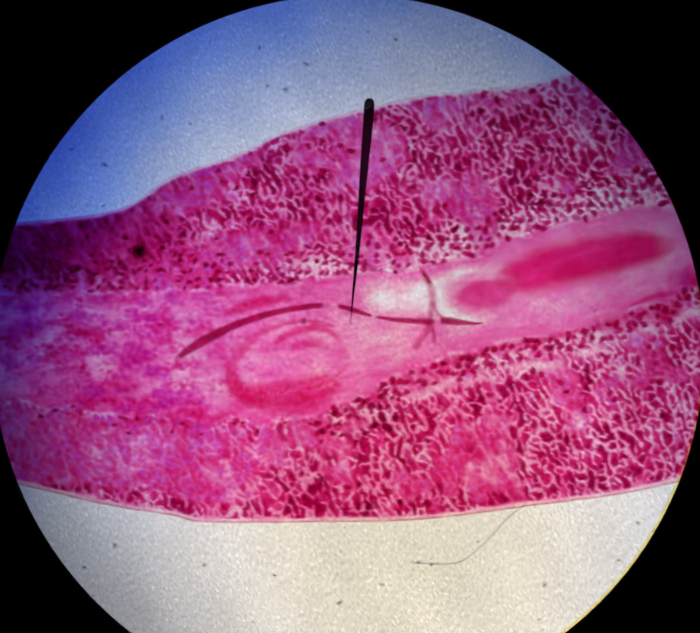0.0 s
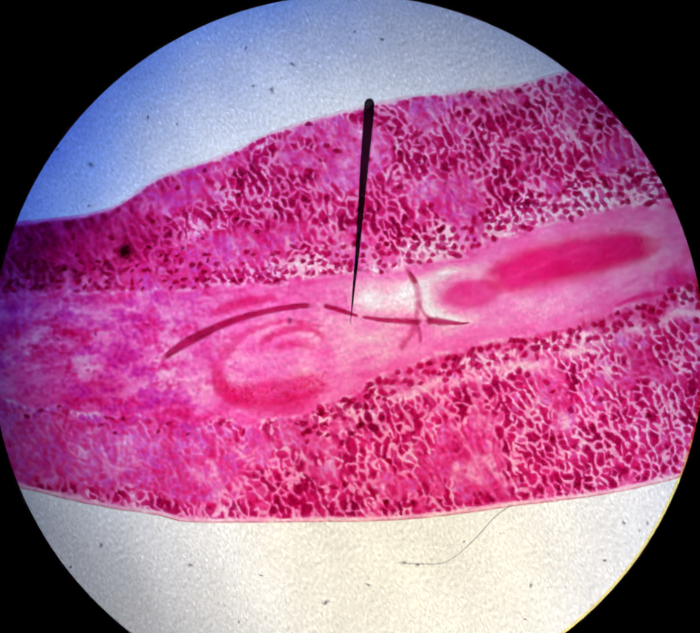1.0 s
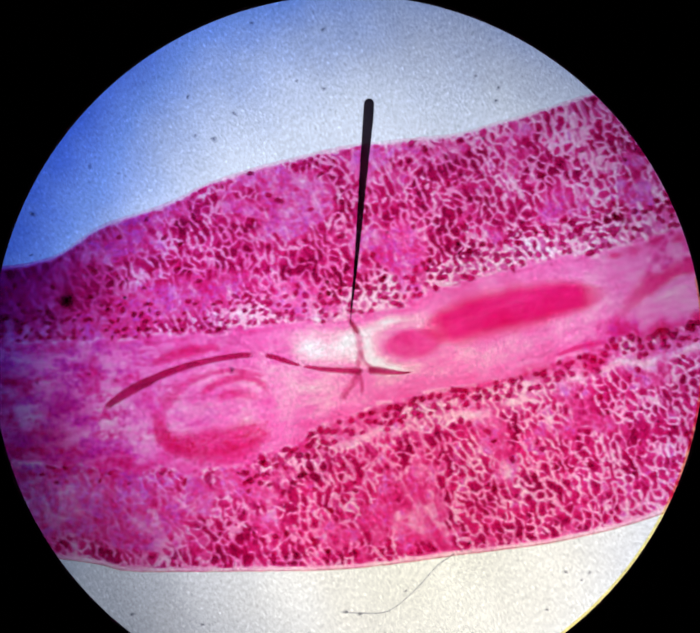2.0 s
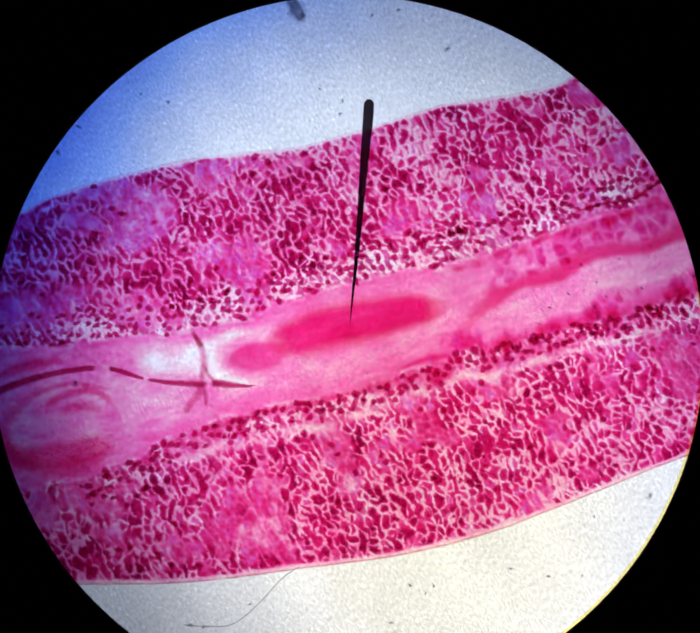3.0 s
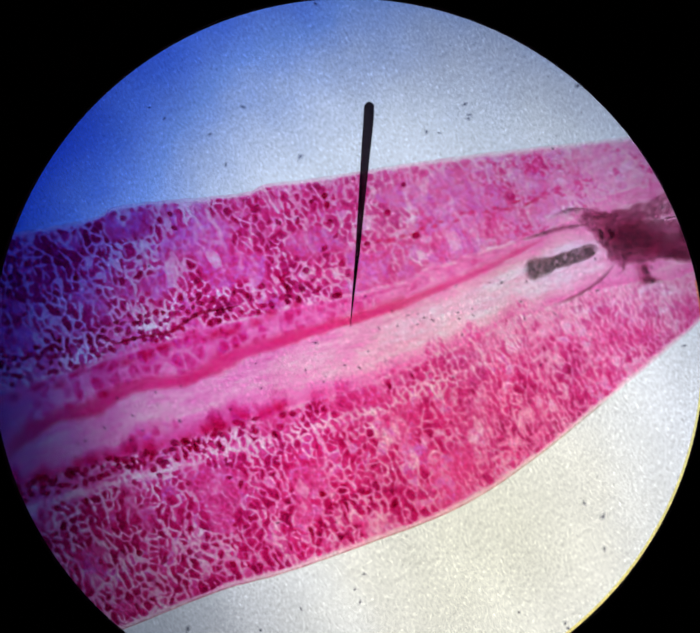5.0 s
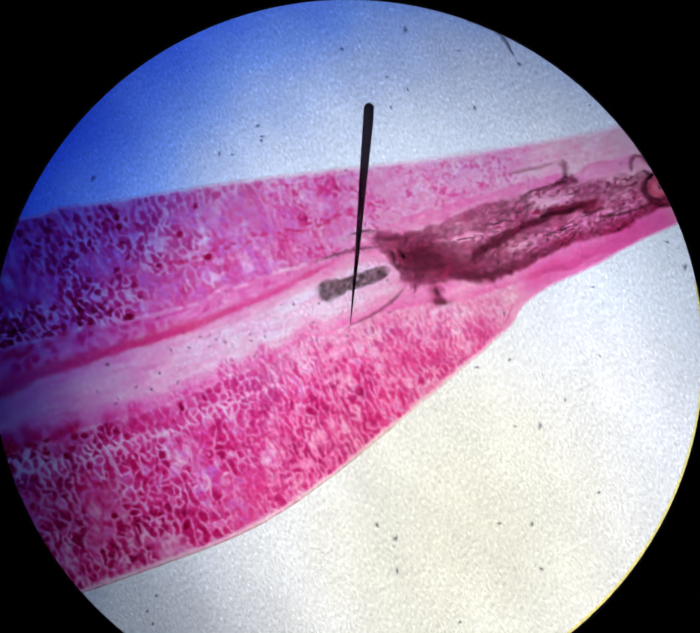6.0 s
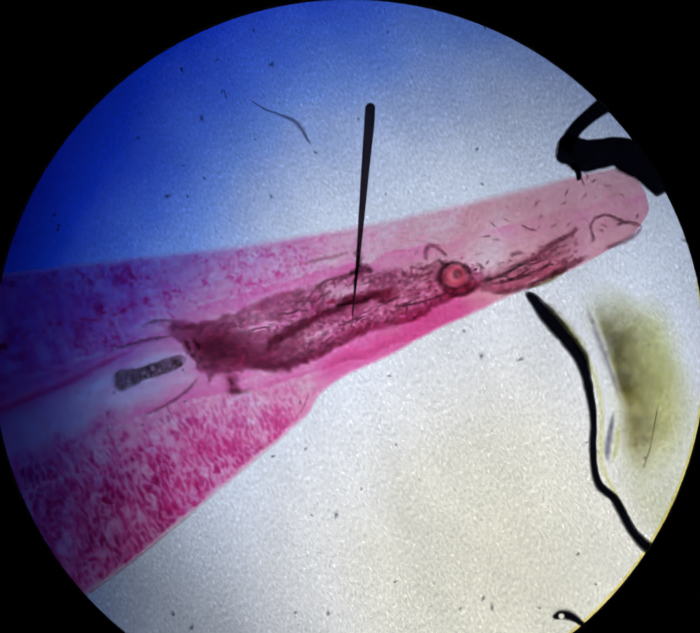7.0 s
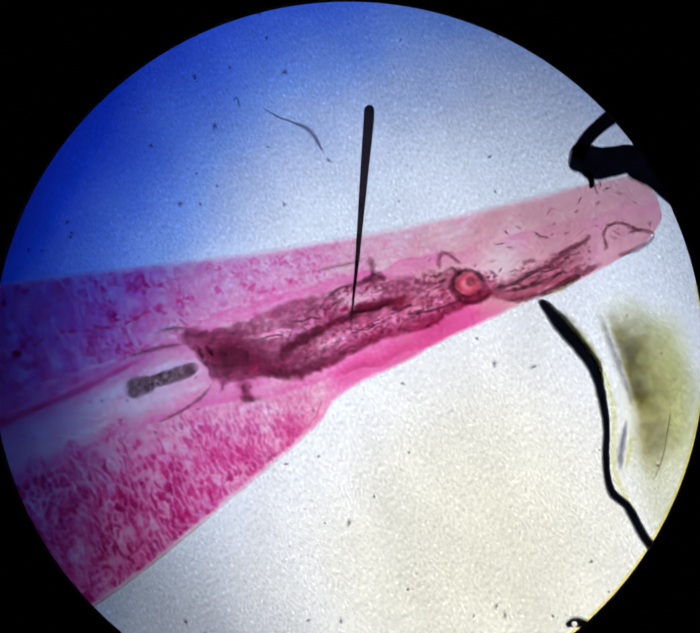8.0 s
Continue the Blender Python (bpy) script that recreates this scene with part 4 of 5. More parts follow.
    spot = pebble("black_spot", -183, 694, 33, 31, 0, 5, z, M_BAR, section, "black spot with a crimson edge", 0.95, 0.25, 6, 28, 2)
    pebble("spot_core", -183, 694, 21, 20, 0, 4, z + 6, M_RIM, spot, "", 0.9, 0.25, 5, 24, 3)
    pebble("black_spot", -122, 628, 20, 13, 0.3, 5, z + 5, M_BAR, section, "small black-crimson spot", 0.95, 0.4, 6, 24, 6)
    # dark lines that follow the inner rows
    band("row_line", [(1290, 470, 2, 2), (1356, 449, 5, 5), (1425, 438, 6, 6), (1459, 418, 6, 5), (1505, 392, 6, 5), (1551, 386, 4, 4), (1600, 372, 1, 1)], 3, z + 4, M_BAR, section,
         "chain of dark crimson cells", 0.8, 30, 90, 6, 0.7, 11)
    chain = curve_through([(1900, 236), (1960, 218), (2036, 198), (2098, 172), (2182, 156), (2250, 140)], 15)
    for k, (x, y) in enumerate(chain):
        pebble("row_cell", x + rng.uniform(-6, 6), y + rng.uniform(-6, 6), rng.uniform(12, 21), rng.uniform(5, 9), -0.3 + rng.uniform(-0.4, 0.4), 2, z + 4, M_CORD, section, "", 0.95, 0.4, 4, 18, k)


# ---------------------------------------------------------------- the darkened tip
RESIN_TOP = [(376, 742), (420, 724), (470, 728), (540, 712), (620, 674), (700, 650), (746, 642), (790, 620), (830, 608), (880, 606), (930, 604), (1000, 590), (1060, 592), (1110, 606),
             (1170, 584), (1210, 572), (1260, 550), (1310, 516), (1350, 496)]
RESIN_LOW = [(376, 746), (430, 788), (470, 845), (500, 860), (560, 850), (620, 850), (680, 848), (746, 816), (825, 772), (900, 752), (946, 744), (1041, 686), (1100, 668), (1162, 676),
             (1226, 642), (1270, 634), (1320, 600), (1344, 530)]


def resin_field(px, py):
    """Thickness and redness of the shrunken mass at the tip."""
    x, y = px - 1941, py + 566
    x = x + 5 * fog(x, y, 26, 41) + 3 * fog(x, y, 9, 42)
    y = y + 5 * fog(x, y, 26, 43) + 3 * fog(x, y, 9, 44)
    up, low = (np.interp(x, [p[0] for p in edge], [p[1] for p in edge]) for edge in (RESIN_TOP, RESIN_LOW))
    inside = ease((y - up) / 22) * ease((low - y) / 16) * ease((x - 378) / 40) * ease((1345 - x) / 110)

    def line(points, width):
        """Nearness to a fold."""
        at = np.interp(x, [p[0] for p in points], [p[1] for p in points])
        ends = ease((x - points[0][0]) / 40) * ease((points[-1][0] - x) / 40)
        return np.exp(-((y - at) / width) ** 2) * ends

    ridge = 1 - np.abs(fog(x + 0.3 * y, y * 1.6 + 0.5 * x, 19, 45)) / 0.22
    fine = fog(x + 0.3 * y, y * 1.5 + 0.4 * x, 8, 46)
    busy = 0.45 + 0.55 * ease((x - 560) / 220)
    crisp = 1 - np.abs(fog(x + 0.3 * y, y * 2.0 + 0.7 * x, 11, 49)) / 0.15
    d = 0.33 + 0.02 * ease((x - 660) / 120) + 0.12 * fog(x, y, 40, 47) + (0.08 + 0.22 * busy) * fine + 0.20 * busy * ease(ridge) + 0.26 * busy * ease(crisp)
    d += 0.72 * np.exp(-((x - 505) / 62) ** 2 - ((y - 790) / 46) ** 2) + 0.45 * np.exp(-((x - 600) / 90) ** 2 - ((y - 800) / 34) ** 2)
    d += 0.50 * np.exp(-((low - y - 17) / 14) ** 2) * ease((x - 540) / 80)
    d += 0.95 * line([(610, 786), (690, 748), (760, 710), (810, 690), (880, 672), (930, 662)], 10)
    d += 0.6 * line([(760, 700), (800, 682), (860, 678), (910, 662)], 5)
    d += 0.45 * line([(400, 745), (480, 738), (540, 716), (620, 678), (720, 650)], 9)
    d += 0.5 * line([(1100, 640), (1160, 628), (1220, 606), (1290, 572), (1330, 530)], 6)
    d += 0.5 * line([(1100, 668), (1160, 660), (1230, 634), (1300, 604)], 6)
    d += 0.7 * np.exp(-((x - 985) / 26) ** 2 - ((y - 612) / 26) ** 2) * ease(ridge + 0.4)
    d += 0.8 * line([(1190, 606), (1240, 578), (1290, 545), (1350, 500)], 9)
    d -= 0.55 * np.exp(-((x - 612) / 46) ** 2 - ((y - 743 + (x - 612) * 0.12) / 8) ** 2)
    d -= 0.14 * line([(690, 772), (760, 748), (840, 716), (930, 690), (1000, 668)], 13)
    d -= 0.35 * np.exp(-((x - 815) / 55) ** 2 - ((y - 660) / 16) ** 2)
    d -= 0.45 * np.exp(-((x - 1110) / 26) ** 2 - ((y - 606) / 22) ** 2)
    d = d * (1 - 0.9 * np.exp(-((x - 770) / 14) ** 2 - ((y - 688) / 9) ** 2))
    d = d * (1 - 0.50 * ease((x - 1080) / 60)) + 0.25 * np.exp(-((y - up - 8) / 5) ** 2) * (x < 760)
    ring = np.hypot(px - 2986, py - 64)
    d = np.clip(1.28 * d, 0.05, 1.5) * ease((ring - 15) / 12) + 0.55 * np.exp(-((ring - 33) / 6) ** 2)
    tone = 0.05 + 0.60 * ease((x - 640) / 320) * ease((y - up) / 60 - 0.3) + 0.3 * fog(x, y, 30, 48)
    foot = np.exp(-((x - 543) / 13) ** 2 - ((y - 860) / 20) ** 2) + np.exp(-((x - 560) / 21) ** 2 - ((y - 886) / 7) ** 2)
    stem = ease((x - 300) / 120) * ease((470 - x) / 60) * (np.exp(-((y - 738 - (400 - x) * 0.10) / 8) ** 2) + 0.7 * np.exp(-((y - 768 - (400 - x) * 0.25) / 6) ** 2))
    return np.maximum(d * inside, 0.75 * foot + 0.16 * stem), np.clip(tone, 0, 1)


def build_tip(section):
    """The tip is drawn in its own units, carried over by (1941, -566)."""
    def at(rows):
        return [(r[0] + 1941, r[1] - 566, *r[2:]) for r in rows]

    z = 4.8
    resin = sheet("resin_mass", np.arange(2230, 3300, 2.6), np.arange(-90, 340, 2.6), resin_field, 7, z, M_MASS, section, "dark purple-brown shrunken resinous mass")
    head_folds = [
        ([(450, 738), (410, 728), (370, 733), (350, 742), (328, 748)], 9), ([(440, 762), (400, 766), (350, 774), (300, 790), (252, 804)], 7.5),
        ([(330, 757), (315, 762), (303, 768)], 7), ([(486, 838), (455, 880), (420, 905), (385, 925), (335, 946)], 7.5),
        ([(500, 845), (496, 866), (490, 872)], 6), ([(440, 770), (450, 785), (444, 796)], 9), ([(456, 762), (470, 780), (478, 800)], 8),
        ([(460, 800), (474, 790)], 10),
    ]
    middle_folds = [
        ([(770, 698), (830, 690), (880, 668)], 9), ([(730, 660), (760, 640), (800, 632), (830, 612), (850, 620)], 8),
        ([(824, 566), (829, 592), (834, 622)], 12), ([(834, 600), (850, 618), (866, 622)], 13), ([(804, 628), (826, 620), (846, 622)], 9),
        ([(540, 850), (548, 868), (556, 880)], 14), ([(534, 882), (556, 886), (574, 892)], 11),
        ([(552, 862), (566, 856)], 9), ([(585, 752), (610, 746), (640, 744)], 5),
    ]
    ring_folds = [
        ([(980, 602), (978, 578), (990, 563), (1010, 572), (1030, 590)], 8),
        ([(1000, 590), (1020, 605), (1035, 600)], 10), ([(1020, 600), (1010, 640), (1030, 668), (1060, 672), (1088, 655)], 8),
        ([(1085, 600), (1100, 610), (1096, 625)], 8), ([(900, 700), (960, 690), (1030, 668)], 6),
    ]
    tail_folds = [
        ([(1160, 590), (1180, 580), (1200, 582)], 8), ([(1240, 575), (1270, 552), (1300, 538), (1320, 520)], 9),
        ([(1100, 640), (1140, 632), (1200, 600), (1240, 590)], 7), ([(1120, 650), (1180, 636), (1240, 612), (1262, 600)], 6),
        ([(1290, 602), (1280, 606), (1284, 596), (1300, 600)], 5), ([(1118, 506), (1128, 516), (1138, 524)], 4),
        ([(1186, 512), (1204, 524), (1230, 530)], 4.5), ([(1120, 668), (1170, 664), (1220, 645), (1262, 630), (1300, 606)], 7),
        ([(1098, 545), (1130, 540)], 4),
    ]
    tip_threads = [
        ([(1342, 560), (1350, 548), (1344, 520), (1356, 502), (1380, 496), (1404, 504), (1424, 514)], 6.5),
        ([(1396, 520), (1420, 512), (1446, 514), (1457, 522), (1444, 538), (1411, 556), (1372, 570)], 7), ([(1320, 402), (1326, 420), (1332, 436)], 5),
        ([(1330, 400), (1338, 408), (1334, 424)], 4), ([(1296, 432), (1290, 448), (1284, 458)], 3.5), ([(1340, 424), (1365, 414)], 5),
    ]
    for i, (pts, w) in enumerate(head_folds + middle_folds + ring_folds + tail_folds + tip_threads):
        strand("fold", at(pts), w * 1.6, z + 8, M_DARK, resin, "", 0.95 if i < 4 else 0.75, 60 if i < 4 else 14, 30, 0.9 if i < 4 else 0.6, 1.0 + i)
    band("brown_streak", at([(690, 606, 4, 4), (740, 594, 8, 7), (790, 583, 7, 6), (830, 566, 3, 3)]), 3, z + 2, M_FLECK, section, "soft brown streak", 1.0, 40, 40, 6, 0.6, 12)
    rng = random.Random(31)
    axis = curve_through([(480, 790, 60), (600, 760, 75), (740, 722, 66), (880, 680, 60), (1000, 645, 42), (1110, 635, 34), (1230, 600, 32), (1320, 560, 26)], 100)
    for i in range(48):
        k = rng.randrange(16, 92)
        v = rng.uniform(-0.8, 0.95)
        m = rng.randrange(5, 12)
        pts = []
        for j in range(0, m, 2):
            x, y, w = axis[min(k + j, 100)]
            pts.append((x + 1941 + rng.uniform(-3, 3), y - 566 + v * w + rng.uniform(-6, 6)))
        if min(math.hypot(px - 2986, py - 64) for px, py in pts) < 46 or i % 3 == 0:
            continue
        strand("wrinkle", pts, rng.uniform(3, 8), z + 8, M_DARK, resin, "", 0.95, 14, 18, 0.7, i)
    for i in range(22):
        k = rng.randrange(8, 96)
        x, y, w = axis[k]
        v = rng.uniform(-0.8, 0.8)
        pebble("clear_gap", x + 1941, y - 566 + v * w, rng.uniform(6, 16), rng.uniform(2, 4), rng.uniform(-0.6, -0.1), 1.5, z + 8, M_OVAL, resin, "", 0.9, 0.3, 4, 18, i)
    for i in range(120):
        k = rng.randrange(18, 100)
        x, y, w = axis[k]
        v = rng.uniform(-1.0, 1.0)
        px, py = x + 1941, y - 566 + v * w
        if math.hypot(px - 2986, py - 64) < 38 or v < -0.4 and x < 700:
            continue
        pebble("crumb", px, py, rng.uniform(3, 9), rng.uniform(2, 5), rng.uniform(-1.2, 0.4), 2, z + 8, M_DARK, resin, "", 0.95, 0.8, 3, 12, i)
    for i in range(46):
        x = rng.uniform(2880, 3370)
        top, _, _, low = zone(x)
        y = top + (low - top) * rng.uniform(0.1, 0.75)
        pebble("fleck", x, y, rng.uniform(4, 16), rng.uniform(1.5, 5), rng.uniform(-1.2, 0.6), 1.5, z + 1, M_FLECK if rng.random() < 0.85 else M_OVAL, section, "", 0.95, 0.8, 4, 16, i)
    # mottled rod
    rod = band("mottled_rod", at([(272, 869, 14, 14), (288, 866, 25, 25), (308, 861, 28, 27), (330, 854, 23, 22), (346, 848, 17, 17), (372, 840, 19, 19), (406, 828, 18, 19), (434, 817, 15, 15), (450, 811, 6, 6)]),
         7, z, M_ROD, section, "dark grey mottled rod in a pale hollow", 0.3, 24, 80, 12, 0.10, 18)
    for i in range(12):
        x, y = 288 + i * 13.2, 866 - i * 4.3
        pebble("rod_spot", x + 1941 + rng.uniform(-3, 3), y - 566 + rng.uniform(-9, 9), rng.uniform(4, 8), rng.uniform(3, 6), rng.random() * 3, 2, z + 5, M_DARK, rod, "", 0.9, 0.4, 4, 16, i)
    # red ring with a dark pore
    loop = []
    for k in range(13):
        a = 2 * math.pi * k / 12
        loop.append((1045 + 20 * math.cos(a), 630 + 19 * math.sin(a), 9 + 1.5 * math.sin(3 * a), 8))
    red = band("red_ring", at(loop), 5, z + 2.2, M_RING, section, "red ring round a dark pore", 0.6, 1, 60, 6, 0.15)
    pebble("ring_floor", 2986, 64, 24, 23, 0, 1.5, z + 1.9, M_RING, red, "", 0.3, 0.08, 5, 28, 5)
    for k in (0, 1):
        rim = [(1045 + 31 * math.cos(a), 630 + 29 * math.sin(a)) for a in np.linspace(0.4 + 3.1 * k, 3.3 + 3.1 * k, 9)]
        strand("ring_edge", at(rim), 11, z + 2.6, M_DARK, red, "", 0.9, 14, 30, 0.4, 3.0 + k)
    pebble("pore", 2991, 60, 15, 15, 0.3, 2, z + 4, M_DARK, red, "dark pore", 0.5, 0.2, 5, 20, 5)
    pebble("red_grain", 2709, 121, 15, 8, -0.5, 4, z + 9, M_BAR, section, "red grain", 0.6, 0.4, 5, 20, 4)
    pebble("red_grain", 2722, 127, 9, 6, 0.5, 4, z + 9, M_RING, section, "red grain", 0.6, 0.4, 5, 20, 7)
    strand("edge_line", at([(1186, 668), (1243, 634), (1290, 612), (1348, 582)]), 15, z + 3, M_DARK, section, "dark folded edge", 0.5, 30, 40, 0.6, 8.0)
    for k, (x, y, w, h, a) in enumerate(((452, 792, 9, 5, 0.6), (462, 806, 8, 4, -0.8), (472, 786, 10, 4, 1.0), (448, 778, 7, 4, 0.2), (478, 812, 7, 5, 0.4))):
        pebble("crumb", x + 1941, y - 566, w, h, a, 2, z + 8, M_DARK, section, "", 0.6, 0.7, 4, 16, k)
    strand("edge_line", at([(720, 885), (705, 925), (690, 945)]), 3, z, M_WALLS, section)

# ---------------------------------------------------------------- air bubbles, fibres and dust in the mount
def build_bubbles():
    def at(rows):
        return [(r[0] + 1941, r[1] - 566, *r[2:]) for r in rows]

    # rim, sheen, haze, shade and fringes: refracted light imitated with tinted bands
    bubble = band("air_bubble", at([(1330, 640, 70, 60), (1420, 760, 90, 85), (1480, 900, 130, 110), (1500, 1020, 150, 120), (1540, 1130, 150, 120), (1600, 1240, 160, 120)]),
                                8, 0.6, M_FILM, None, "air bubble beside the tip with an olive sheen laid on as a tint", 0.5, 90, 60, 16)
    band("rim", at([(1198, 662, 2, 2), (1216, 682, 18, 10), (1248, 724, 28, 16), (1288, 772, 27, 14), (1322, 820, 24, 13), (1342, 880, 13, 12), (1353, 950, 10, 10), (1351, 1010, 11, 9),
                    (1354, 1060, 11, 9), (1368, 1096, 10, 13), (1400, 1128, 12, 13), (1422, 1168, 13, 13), (1440, 1200, 13, 13), (1470, 1232, 16, 16), (1500, 1250, 16, 16)]),
         9, 1.0, M_RIM, bubble, "black band imitating the refracting rim", 0.32, 12, 160, 8, 0.16, 36)
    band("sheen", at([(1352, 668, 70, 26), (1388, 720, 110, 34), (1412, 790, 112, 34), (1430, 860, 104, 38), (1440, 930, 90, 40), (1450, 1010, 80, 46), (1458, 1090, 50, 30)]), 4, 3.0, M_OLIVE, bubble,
         "olive sheen laid on as a tint", 0.95, 110, 60, 14, 0.1, 60)
    band("sheen", at([(1420, 640, 120, 60), (1450, 760, 130, 80), (1470, 880, 120, 90), (1480, 1000, 110, 90), (1480, 1120, 90, 60)]), 4, 2.4, M_HAZE, bubble, "pale olive haze laid on as a tint", 1.0, 160, 50, 14, 0.1, 70)
    band("sheen", at([(1352, 676, 30, 14), (1376, 742, 44, 18), (1398, 810, 46, 19), (1420, 880, 40, 18), (1440, 955, 24, 12)]), 4, 3.4, M_OLIVE, bubble, "dark olive core of the painted sheen", 1.0, 80, 60, 12, 0.25, 50)
    band("sheen", at([(1470, 640, 60, 60), (1500, 780, 70, 60), (1512, 920, 70, 60), (1510, 1060, 60, 50)]), 4, 2.0, M_HAZE, bubble, "yellow-green haze laid on as a tint", 1.0, 120, 50, 12, 0.2, 70)
    band("edge_shade", at([(1228, 676, 10, 4), (1262, 712, 22, 8), (1304, 764, 24, 8), (1336, 818, 16, 6), (1352, 870, 6, 4)]), 3, 1.4, M_OLIVE, bubble, "soft brown shadow painted along the rim", 1.0, 50, 50, 8, 0.3, 30)
    band("fold_shade", at([(1334, 684, 6, 8), (1356, 745, 10, 12), (1378, 806, 11, 12), (1400, 868, 10, 9), (1418, 925, 5, 5)]), 3, 4.4, M_SHADE, bubble, "soft violet-grey shade painted at the edge of the sheen", 1.0, 50, 50, 8, 0.4, 24)
    band("edge_glow", at([(1408, 950, 4, 4), (1406, 985, 9, 7), (1401, 1020, 9, 7), (1394, 1055, 4, 4)]), 3, 4.8, M_LEMON, bubble, "yellow-green fringe laid on as a tint", 0.9, 30, 40, 6, 0.3)
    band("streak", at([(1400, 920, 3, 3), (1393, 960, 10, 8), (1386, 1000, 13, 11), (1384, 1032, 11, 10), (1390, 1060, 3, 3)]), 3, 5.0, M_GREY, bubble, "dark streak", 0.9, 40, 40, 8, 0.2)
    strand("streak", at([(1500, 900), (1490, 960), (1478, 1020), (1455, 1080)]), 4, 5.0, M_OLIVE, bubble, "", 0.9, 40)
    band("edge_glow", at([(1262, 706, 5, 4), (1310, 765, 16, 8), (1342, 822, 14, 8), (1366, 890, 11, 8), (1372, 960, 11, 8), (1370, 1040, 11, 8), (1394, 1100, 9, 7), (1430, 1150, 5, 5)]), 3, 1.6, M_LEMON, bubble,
         "yellow-green fringe laid on as a tint", 0.95, 60, 80, 6, 0.3, 30)
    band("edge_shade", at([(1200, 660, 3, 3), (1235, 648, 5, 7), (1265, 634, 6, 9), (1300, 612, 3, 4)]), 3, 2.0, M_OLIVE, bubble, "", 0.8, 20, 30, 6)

    black = band("black_bubble", at([(1268, 346, 6, 6), (1274, 347, 26, 24), (1286, 349, 38, 33), (1302, 352, 38, 34), (1330, 360, 40, 42), (1360, 358, 37, 38), (1400, 352, 36, 36), (1430, 362, 46, 42),
                                     (1464, 388, 84, 34), (1490, 426, 90, 20), (1504, 452, 70, 8)]),
                 9, 1.0, M_RIM, None, "black-rimmed air bubble at the tip", 0.12, 5, 70, 14, 0.04, 30)
    band("rim", at([(1288, 352, 14, 20), (1298, 326, 18, 18), (1316, 300, 18, 18), (1336, 280, 18, 19), (1356, 264, 20, 20), (1380, 246, 22, 24), (1410, 230, 24, 30)]), 8, 1.2, M_RIM, black, "", 0.14, 4, 40, 8)
    band("notch", at([(1306, 380, 10, 10), (1318, 392, 9, 9), (1321, 408, 9, 6), (1318, 418, 3, 3)]), 4, 1.4, M_RIM, black, "", 0.3, 4, 20, 6)

    ring = band("small_bubble", at([(1264, 1400, 4, 4), (1271, 1390, 12, 11), (1287, 1386, 16, 15), (1306, 1392, 14, 12), (1322, 1403, 10, 8), (1344, 1420, 7, 7), (1372, 1440, 7, 7)]),
                4, 1.0, M_RIM, None, "small comma-shaped air bubble with a black rim", 0.5, 8, 60, 10, 0.1, 20, hole=(1282 + 1941, 1390 - 566, 6))
    return [tagged(ob, "", "air bubble", "air bubbles at the tip") for ob in (bubble, black, ring)]


def build_fibres():
    curved = strand("fibre", [(424, 1390), (474, 1393), (524, 1391), (560, 1372), (604, 1330), (644, 1286), (684, 1258)], 4.0, 1.0, M_HAIR, None,
                    "thin grey curved fibre lying on the glass slide", 0.9, 6, 60, 0.25)
    kinked = band("fibre", [(2526, -331, 1.2, 1.2), (2560, -310, 3, 3), (2590, -299, 3.4, 3.4), (2618, -287, 6, 5), (2634, -276, 8, 7), (2650, -252, 5, 5), (2664, -228, 1.5, 1.5)],
                  3, 1.0, M_DUST, None, "dark kinked fibre lying on the glass slide", 0.8, 10, 60, 6, 0.4, 12)
    short = strand("fibre", [(2460, -345), (2468, -352), (2476, -330)], 4, 1.0, M_DUST, None, "short grey fibre lying on the glass slide", 0.9, 4, 16, 0.4)
    flake = band("dark_flake", [(660, -20, 8, 8), (670, 0, 18, 20), (682, 22, 20, 19), (694, 40, 7, 7)], 6, 1.0, M_DUST, None,
                 "dark grey flake of dirt on the glass slide", 0.5, 8, 30, 8, 0.3)
    return [tagged(ob, "", "fibre") for ob in (curved, kinked, short)] + [tagged(flake, "", "dirt")]


def build_dust(slide):
    rng = random.Random(77)
    kinds = []
    for i in range(6):
        ob = pebble("dust_speck", 784, 709.5, 4.2, 3.0, 0, 2.5, 0.6, M_DUST, slide, "tiny grey dust speck", 0.8, 0.7, 3, 12, i * 1.7)
        kinds.append(ob.data)
        ob.location = (0, 0, 0)
        spots = [(2097, -41), (2276, -246), (440, 1390), (470, 1395), (1150 + 948, -50), (1450, 636)]
        x, y = spots[i]
        ob.location = ((x - 784) * U, (709.5 - y) * U, 0)
        ob.scale = (1.5, 1.5, 1)
    count = 0
    while count < 270:
        x, y = rng.uniform(-450, 3560), rng.uniform(-560, 1540)
        top, _, _, low = zone(min(x, 3418))
        size = rng.choice((0.6, 0.7, 0.8, 0.9, 1.0, 1.2, 1.5))
        turn = rng.uniform(0, 6.28)
        if top - 6 < y < low + 6 and rng.random() < 0.8:
            continue
        ob = new("dust_speck", kinds[count % 6])
        ob.parent = slide
        tagged(ob, "tiny grey dust speck")
        ob.matrix_basis = Matrix.Translation(((x - 784) * U, (709.5 - y) * U, (4.0 * U if top < y < low else 0))) @ Matrix.Rotation(turn, 4, "Z") @ Matrix.Diagonal((size * 1.6, size * 1.25, 1, 1))
        count += 1


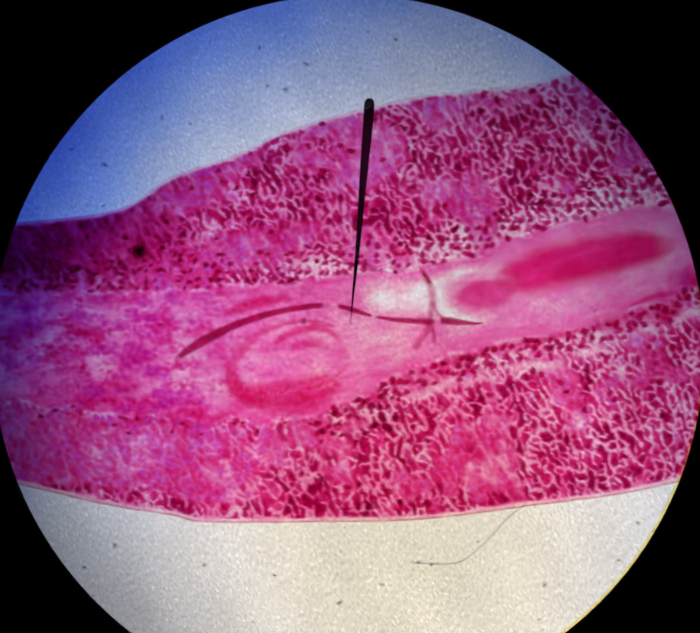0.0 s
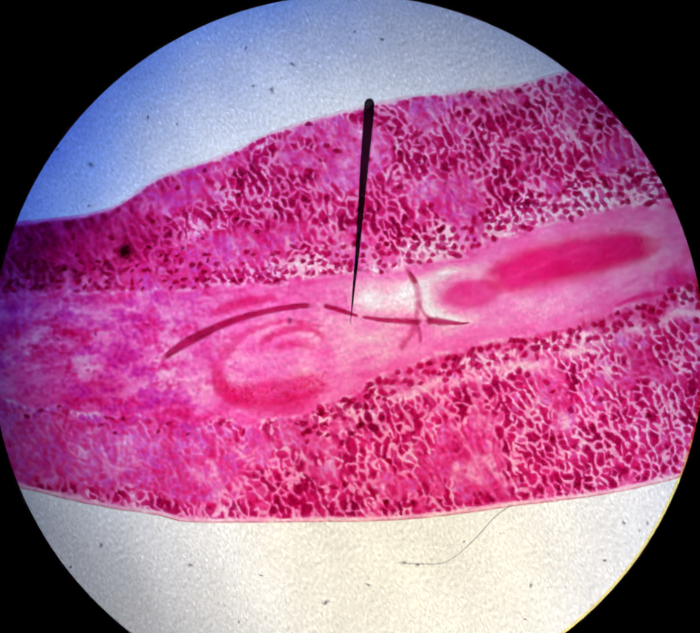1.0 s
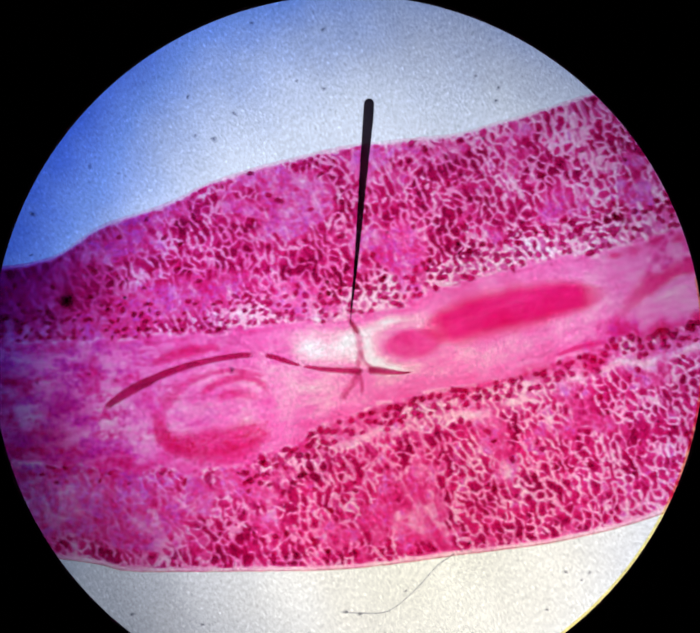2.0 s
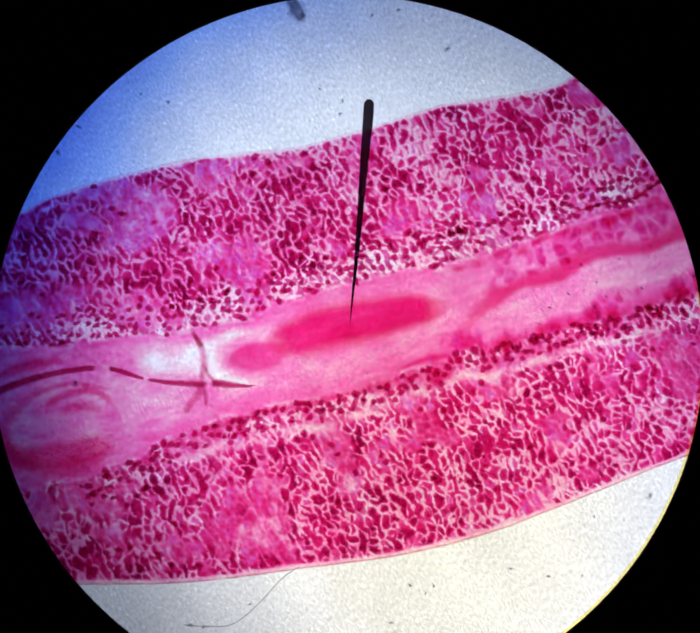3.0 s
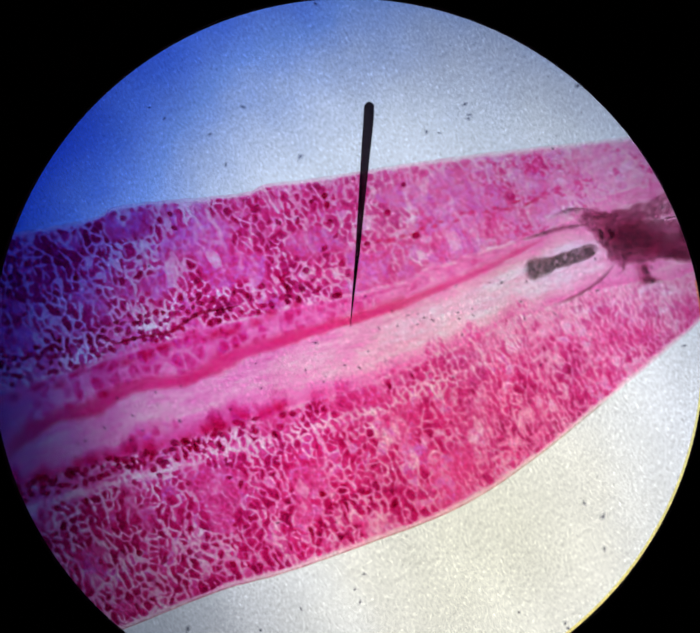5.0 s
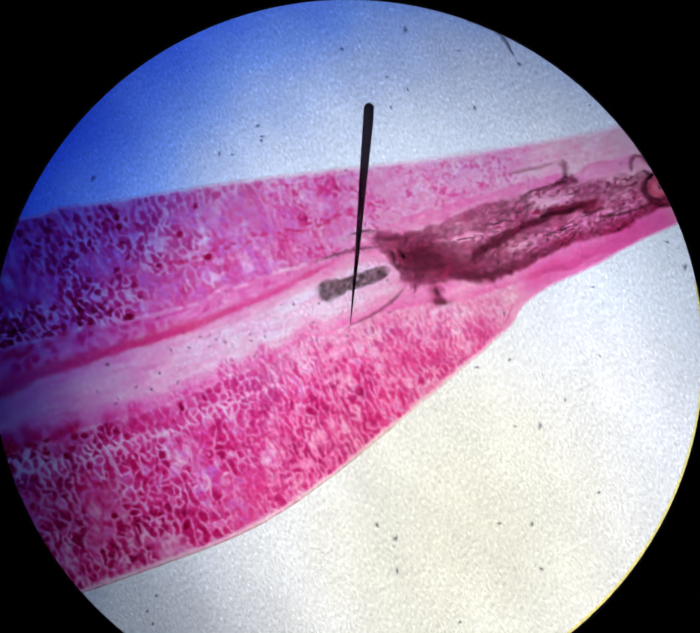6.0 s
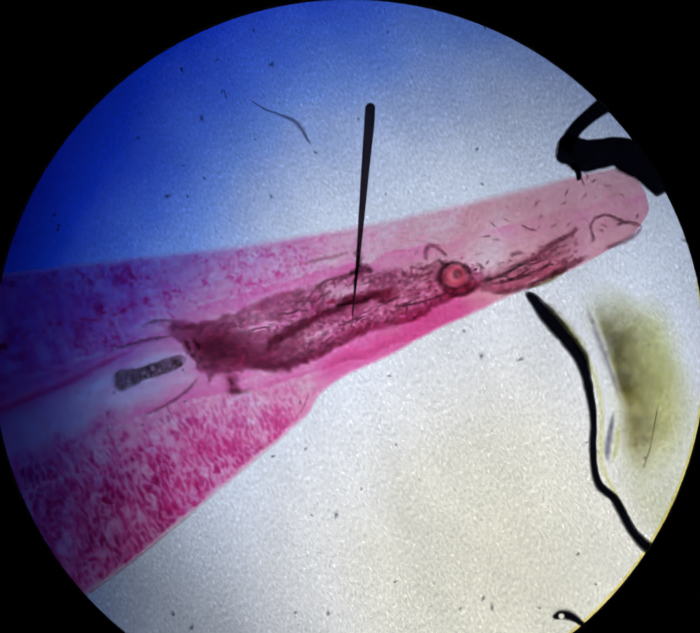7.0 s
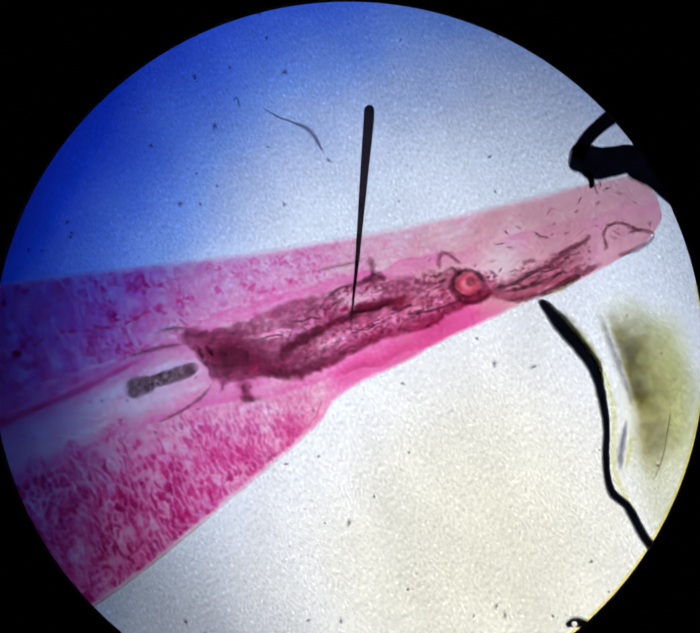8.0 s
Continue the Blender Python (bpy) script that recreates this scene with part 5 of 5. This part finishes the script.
def build_specks(slide):
    """Fine specks on the cover glass over the hollow."""
    rng = random.Random(41)
    kinds = [ob.data for ob in slide.children if ob.name.startswith("dust_speck")][:6]
    for i in range(44):
        x = rng.uniform(1150, 2420)
        y = float(np.interp(x, XS, Y_STRAND)) * 0.45 + float(np.interp(x, XS, Y_IN2)) * 0.55 + rng.gauss(0, 45)
        ob = new("dust_speck", kinds[i % 6])
        ob.parent = slide
        tagged(ob, "tiny grey dust speck")
        ob.matrix_basis = pose((x - 784) * U, (709.5 - y) * U, 9 * U, 0, 0, rng.uniform(0, 360)) @ Matrix.Diagonal((rng.uniform(0.7, 1.6), rng.uniform(0.6, 1.1), 1, 1))


def build_slide():
    slide = tagged(new("microscope_slide"), "glass microscope slide with a pink-stained tissue section, air bubbles and dust", "microscope slide")
    bm = bmesh.new()
    x0, y0, _ = plan(-900, 1800)
    x1, y1, _ = plan(3900, -900)
    bmesh.ops.create_cube(bm, size=1.0, matrix=Matrix.Translation(((x0 + x1) / 2, (y0 + y1) / 2, -0.003)) @ Matrix.Diagonal((x1 - x0, y1 - y0, 0.006, 1)))
    bmesh.ops.bevel(bm, geom=list(bm.edges), offset=0.0008, segments=2, affect="EDGES")
    plate = part("glass_plate", bm, M_CLEAR, slide, "clear glass plate")
    plate.visible_shadow = False
    build_dust(slide)
    build_specks(slide)
    return slide


def build_tissue():
    section = tagged(build_section(), "", "tissue section")
    build_bodies(section)
    build_tip(section)
    build_epidermis(section)
    build_cortex(section)
    build_cells(section)
    return section


eyepiece = build_eyepiece()
build_stage()
lamp = build_illuminator()
slide = build_slide()
mounted = build_bubbles() + build_fibres() + [build_tissue()]


# ---------------------------------------------------------------- what moves
# seconds, place of the slide in plan units (across, down)
PUSH = [(0.0, 497, -130), (0.1, 462, -130), (0.2, 466, -130), (1.0, 466, -130), (1.2, 464, -117), (2.3, 134, -1), (2.4, 29, 0), (2.5, 0, 0), (2.7, -6, 0),
        (3.0, -13, 10), (3.1, -56, 10), (3.2, -170, 12), (3.3, -296, 13), (3.4, -420, 15), (3.5, -510, 15), (3.6, -643, 17), (3.7, -662, 17), (3.8, -663, 31),
        (3.9, -662, 82), (4.0, -662, 170), (4.1, -661, 255), (4.2, -660, 294), (4.3, -660, 294), (4.4, -717, 294), (4.5, -784, 294), (4.6, -888, 296), (4.7, -948, 296)]
PUSH2 = [(5.8, -1400, 355), (5.9, -1480, 355), (6.0, -1511, 356), (6.1, -1512, 365), (6.2, -1511, 430), (6.3, -1510, 494), (6.4, -1509, 552), (6.5, -1521, 552),
         (6.6, -1620, 553), (6.7, -1745, 554), (6.8, -1849, 555), (6.9, -1906, 555), (7.0, -1967, 555), (7.2, -1968, 556), (7.5, -1941, 566), (8.0, -1938, 572)]
# seconds, how far the lamp stands towards its blue side, in plan units
SWAY = [(0, 120), (0.4, 205), (1.0, 240), (2.5, 240), (3.0, 265), (3.2, 240), (3.5, 225), (3.8, 250), (4.2, 265), (4.5, 180), (5.8, 160), (6.0, 150), (6.2, 80), (6.5, 50), (7.0, 15), (7.5, 5), (8.0, 60)]


def motions():
    ts = [d[0] for d in DRIFT]
    rows = []
    for t, x, y in PUSH + PUSH2:
        dx, dy = np.interp(t, ts, [d[1] for d in DRIFT]), np.interp(t, ts, [d[2] for d in DRIFT])
        rows.append((t, pose((x - dx) * U, -(y - dy) * U, 0)))
    for thing in [slide] + mounted:
        walk(thing, rows)
    # the lamp slides and turns so its painted gradient follows the changing light
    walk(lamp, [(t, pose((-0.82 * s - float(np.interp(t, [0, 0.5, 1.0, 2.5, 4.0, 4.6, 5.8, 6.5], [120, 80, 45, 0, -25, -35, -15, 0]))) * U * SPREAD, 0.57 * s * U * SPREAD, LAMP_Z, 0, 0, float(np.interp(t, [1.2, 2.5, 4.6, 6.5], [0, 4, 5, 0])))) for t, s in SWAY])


motions()
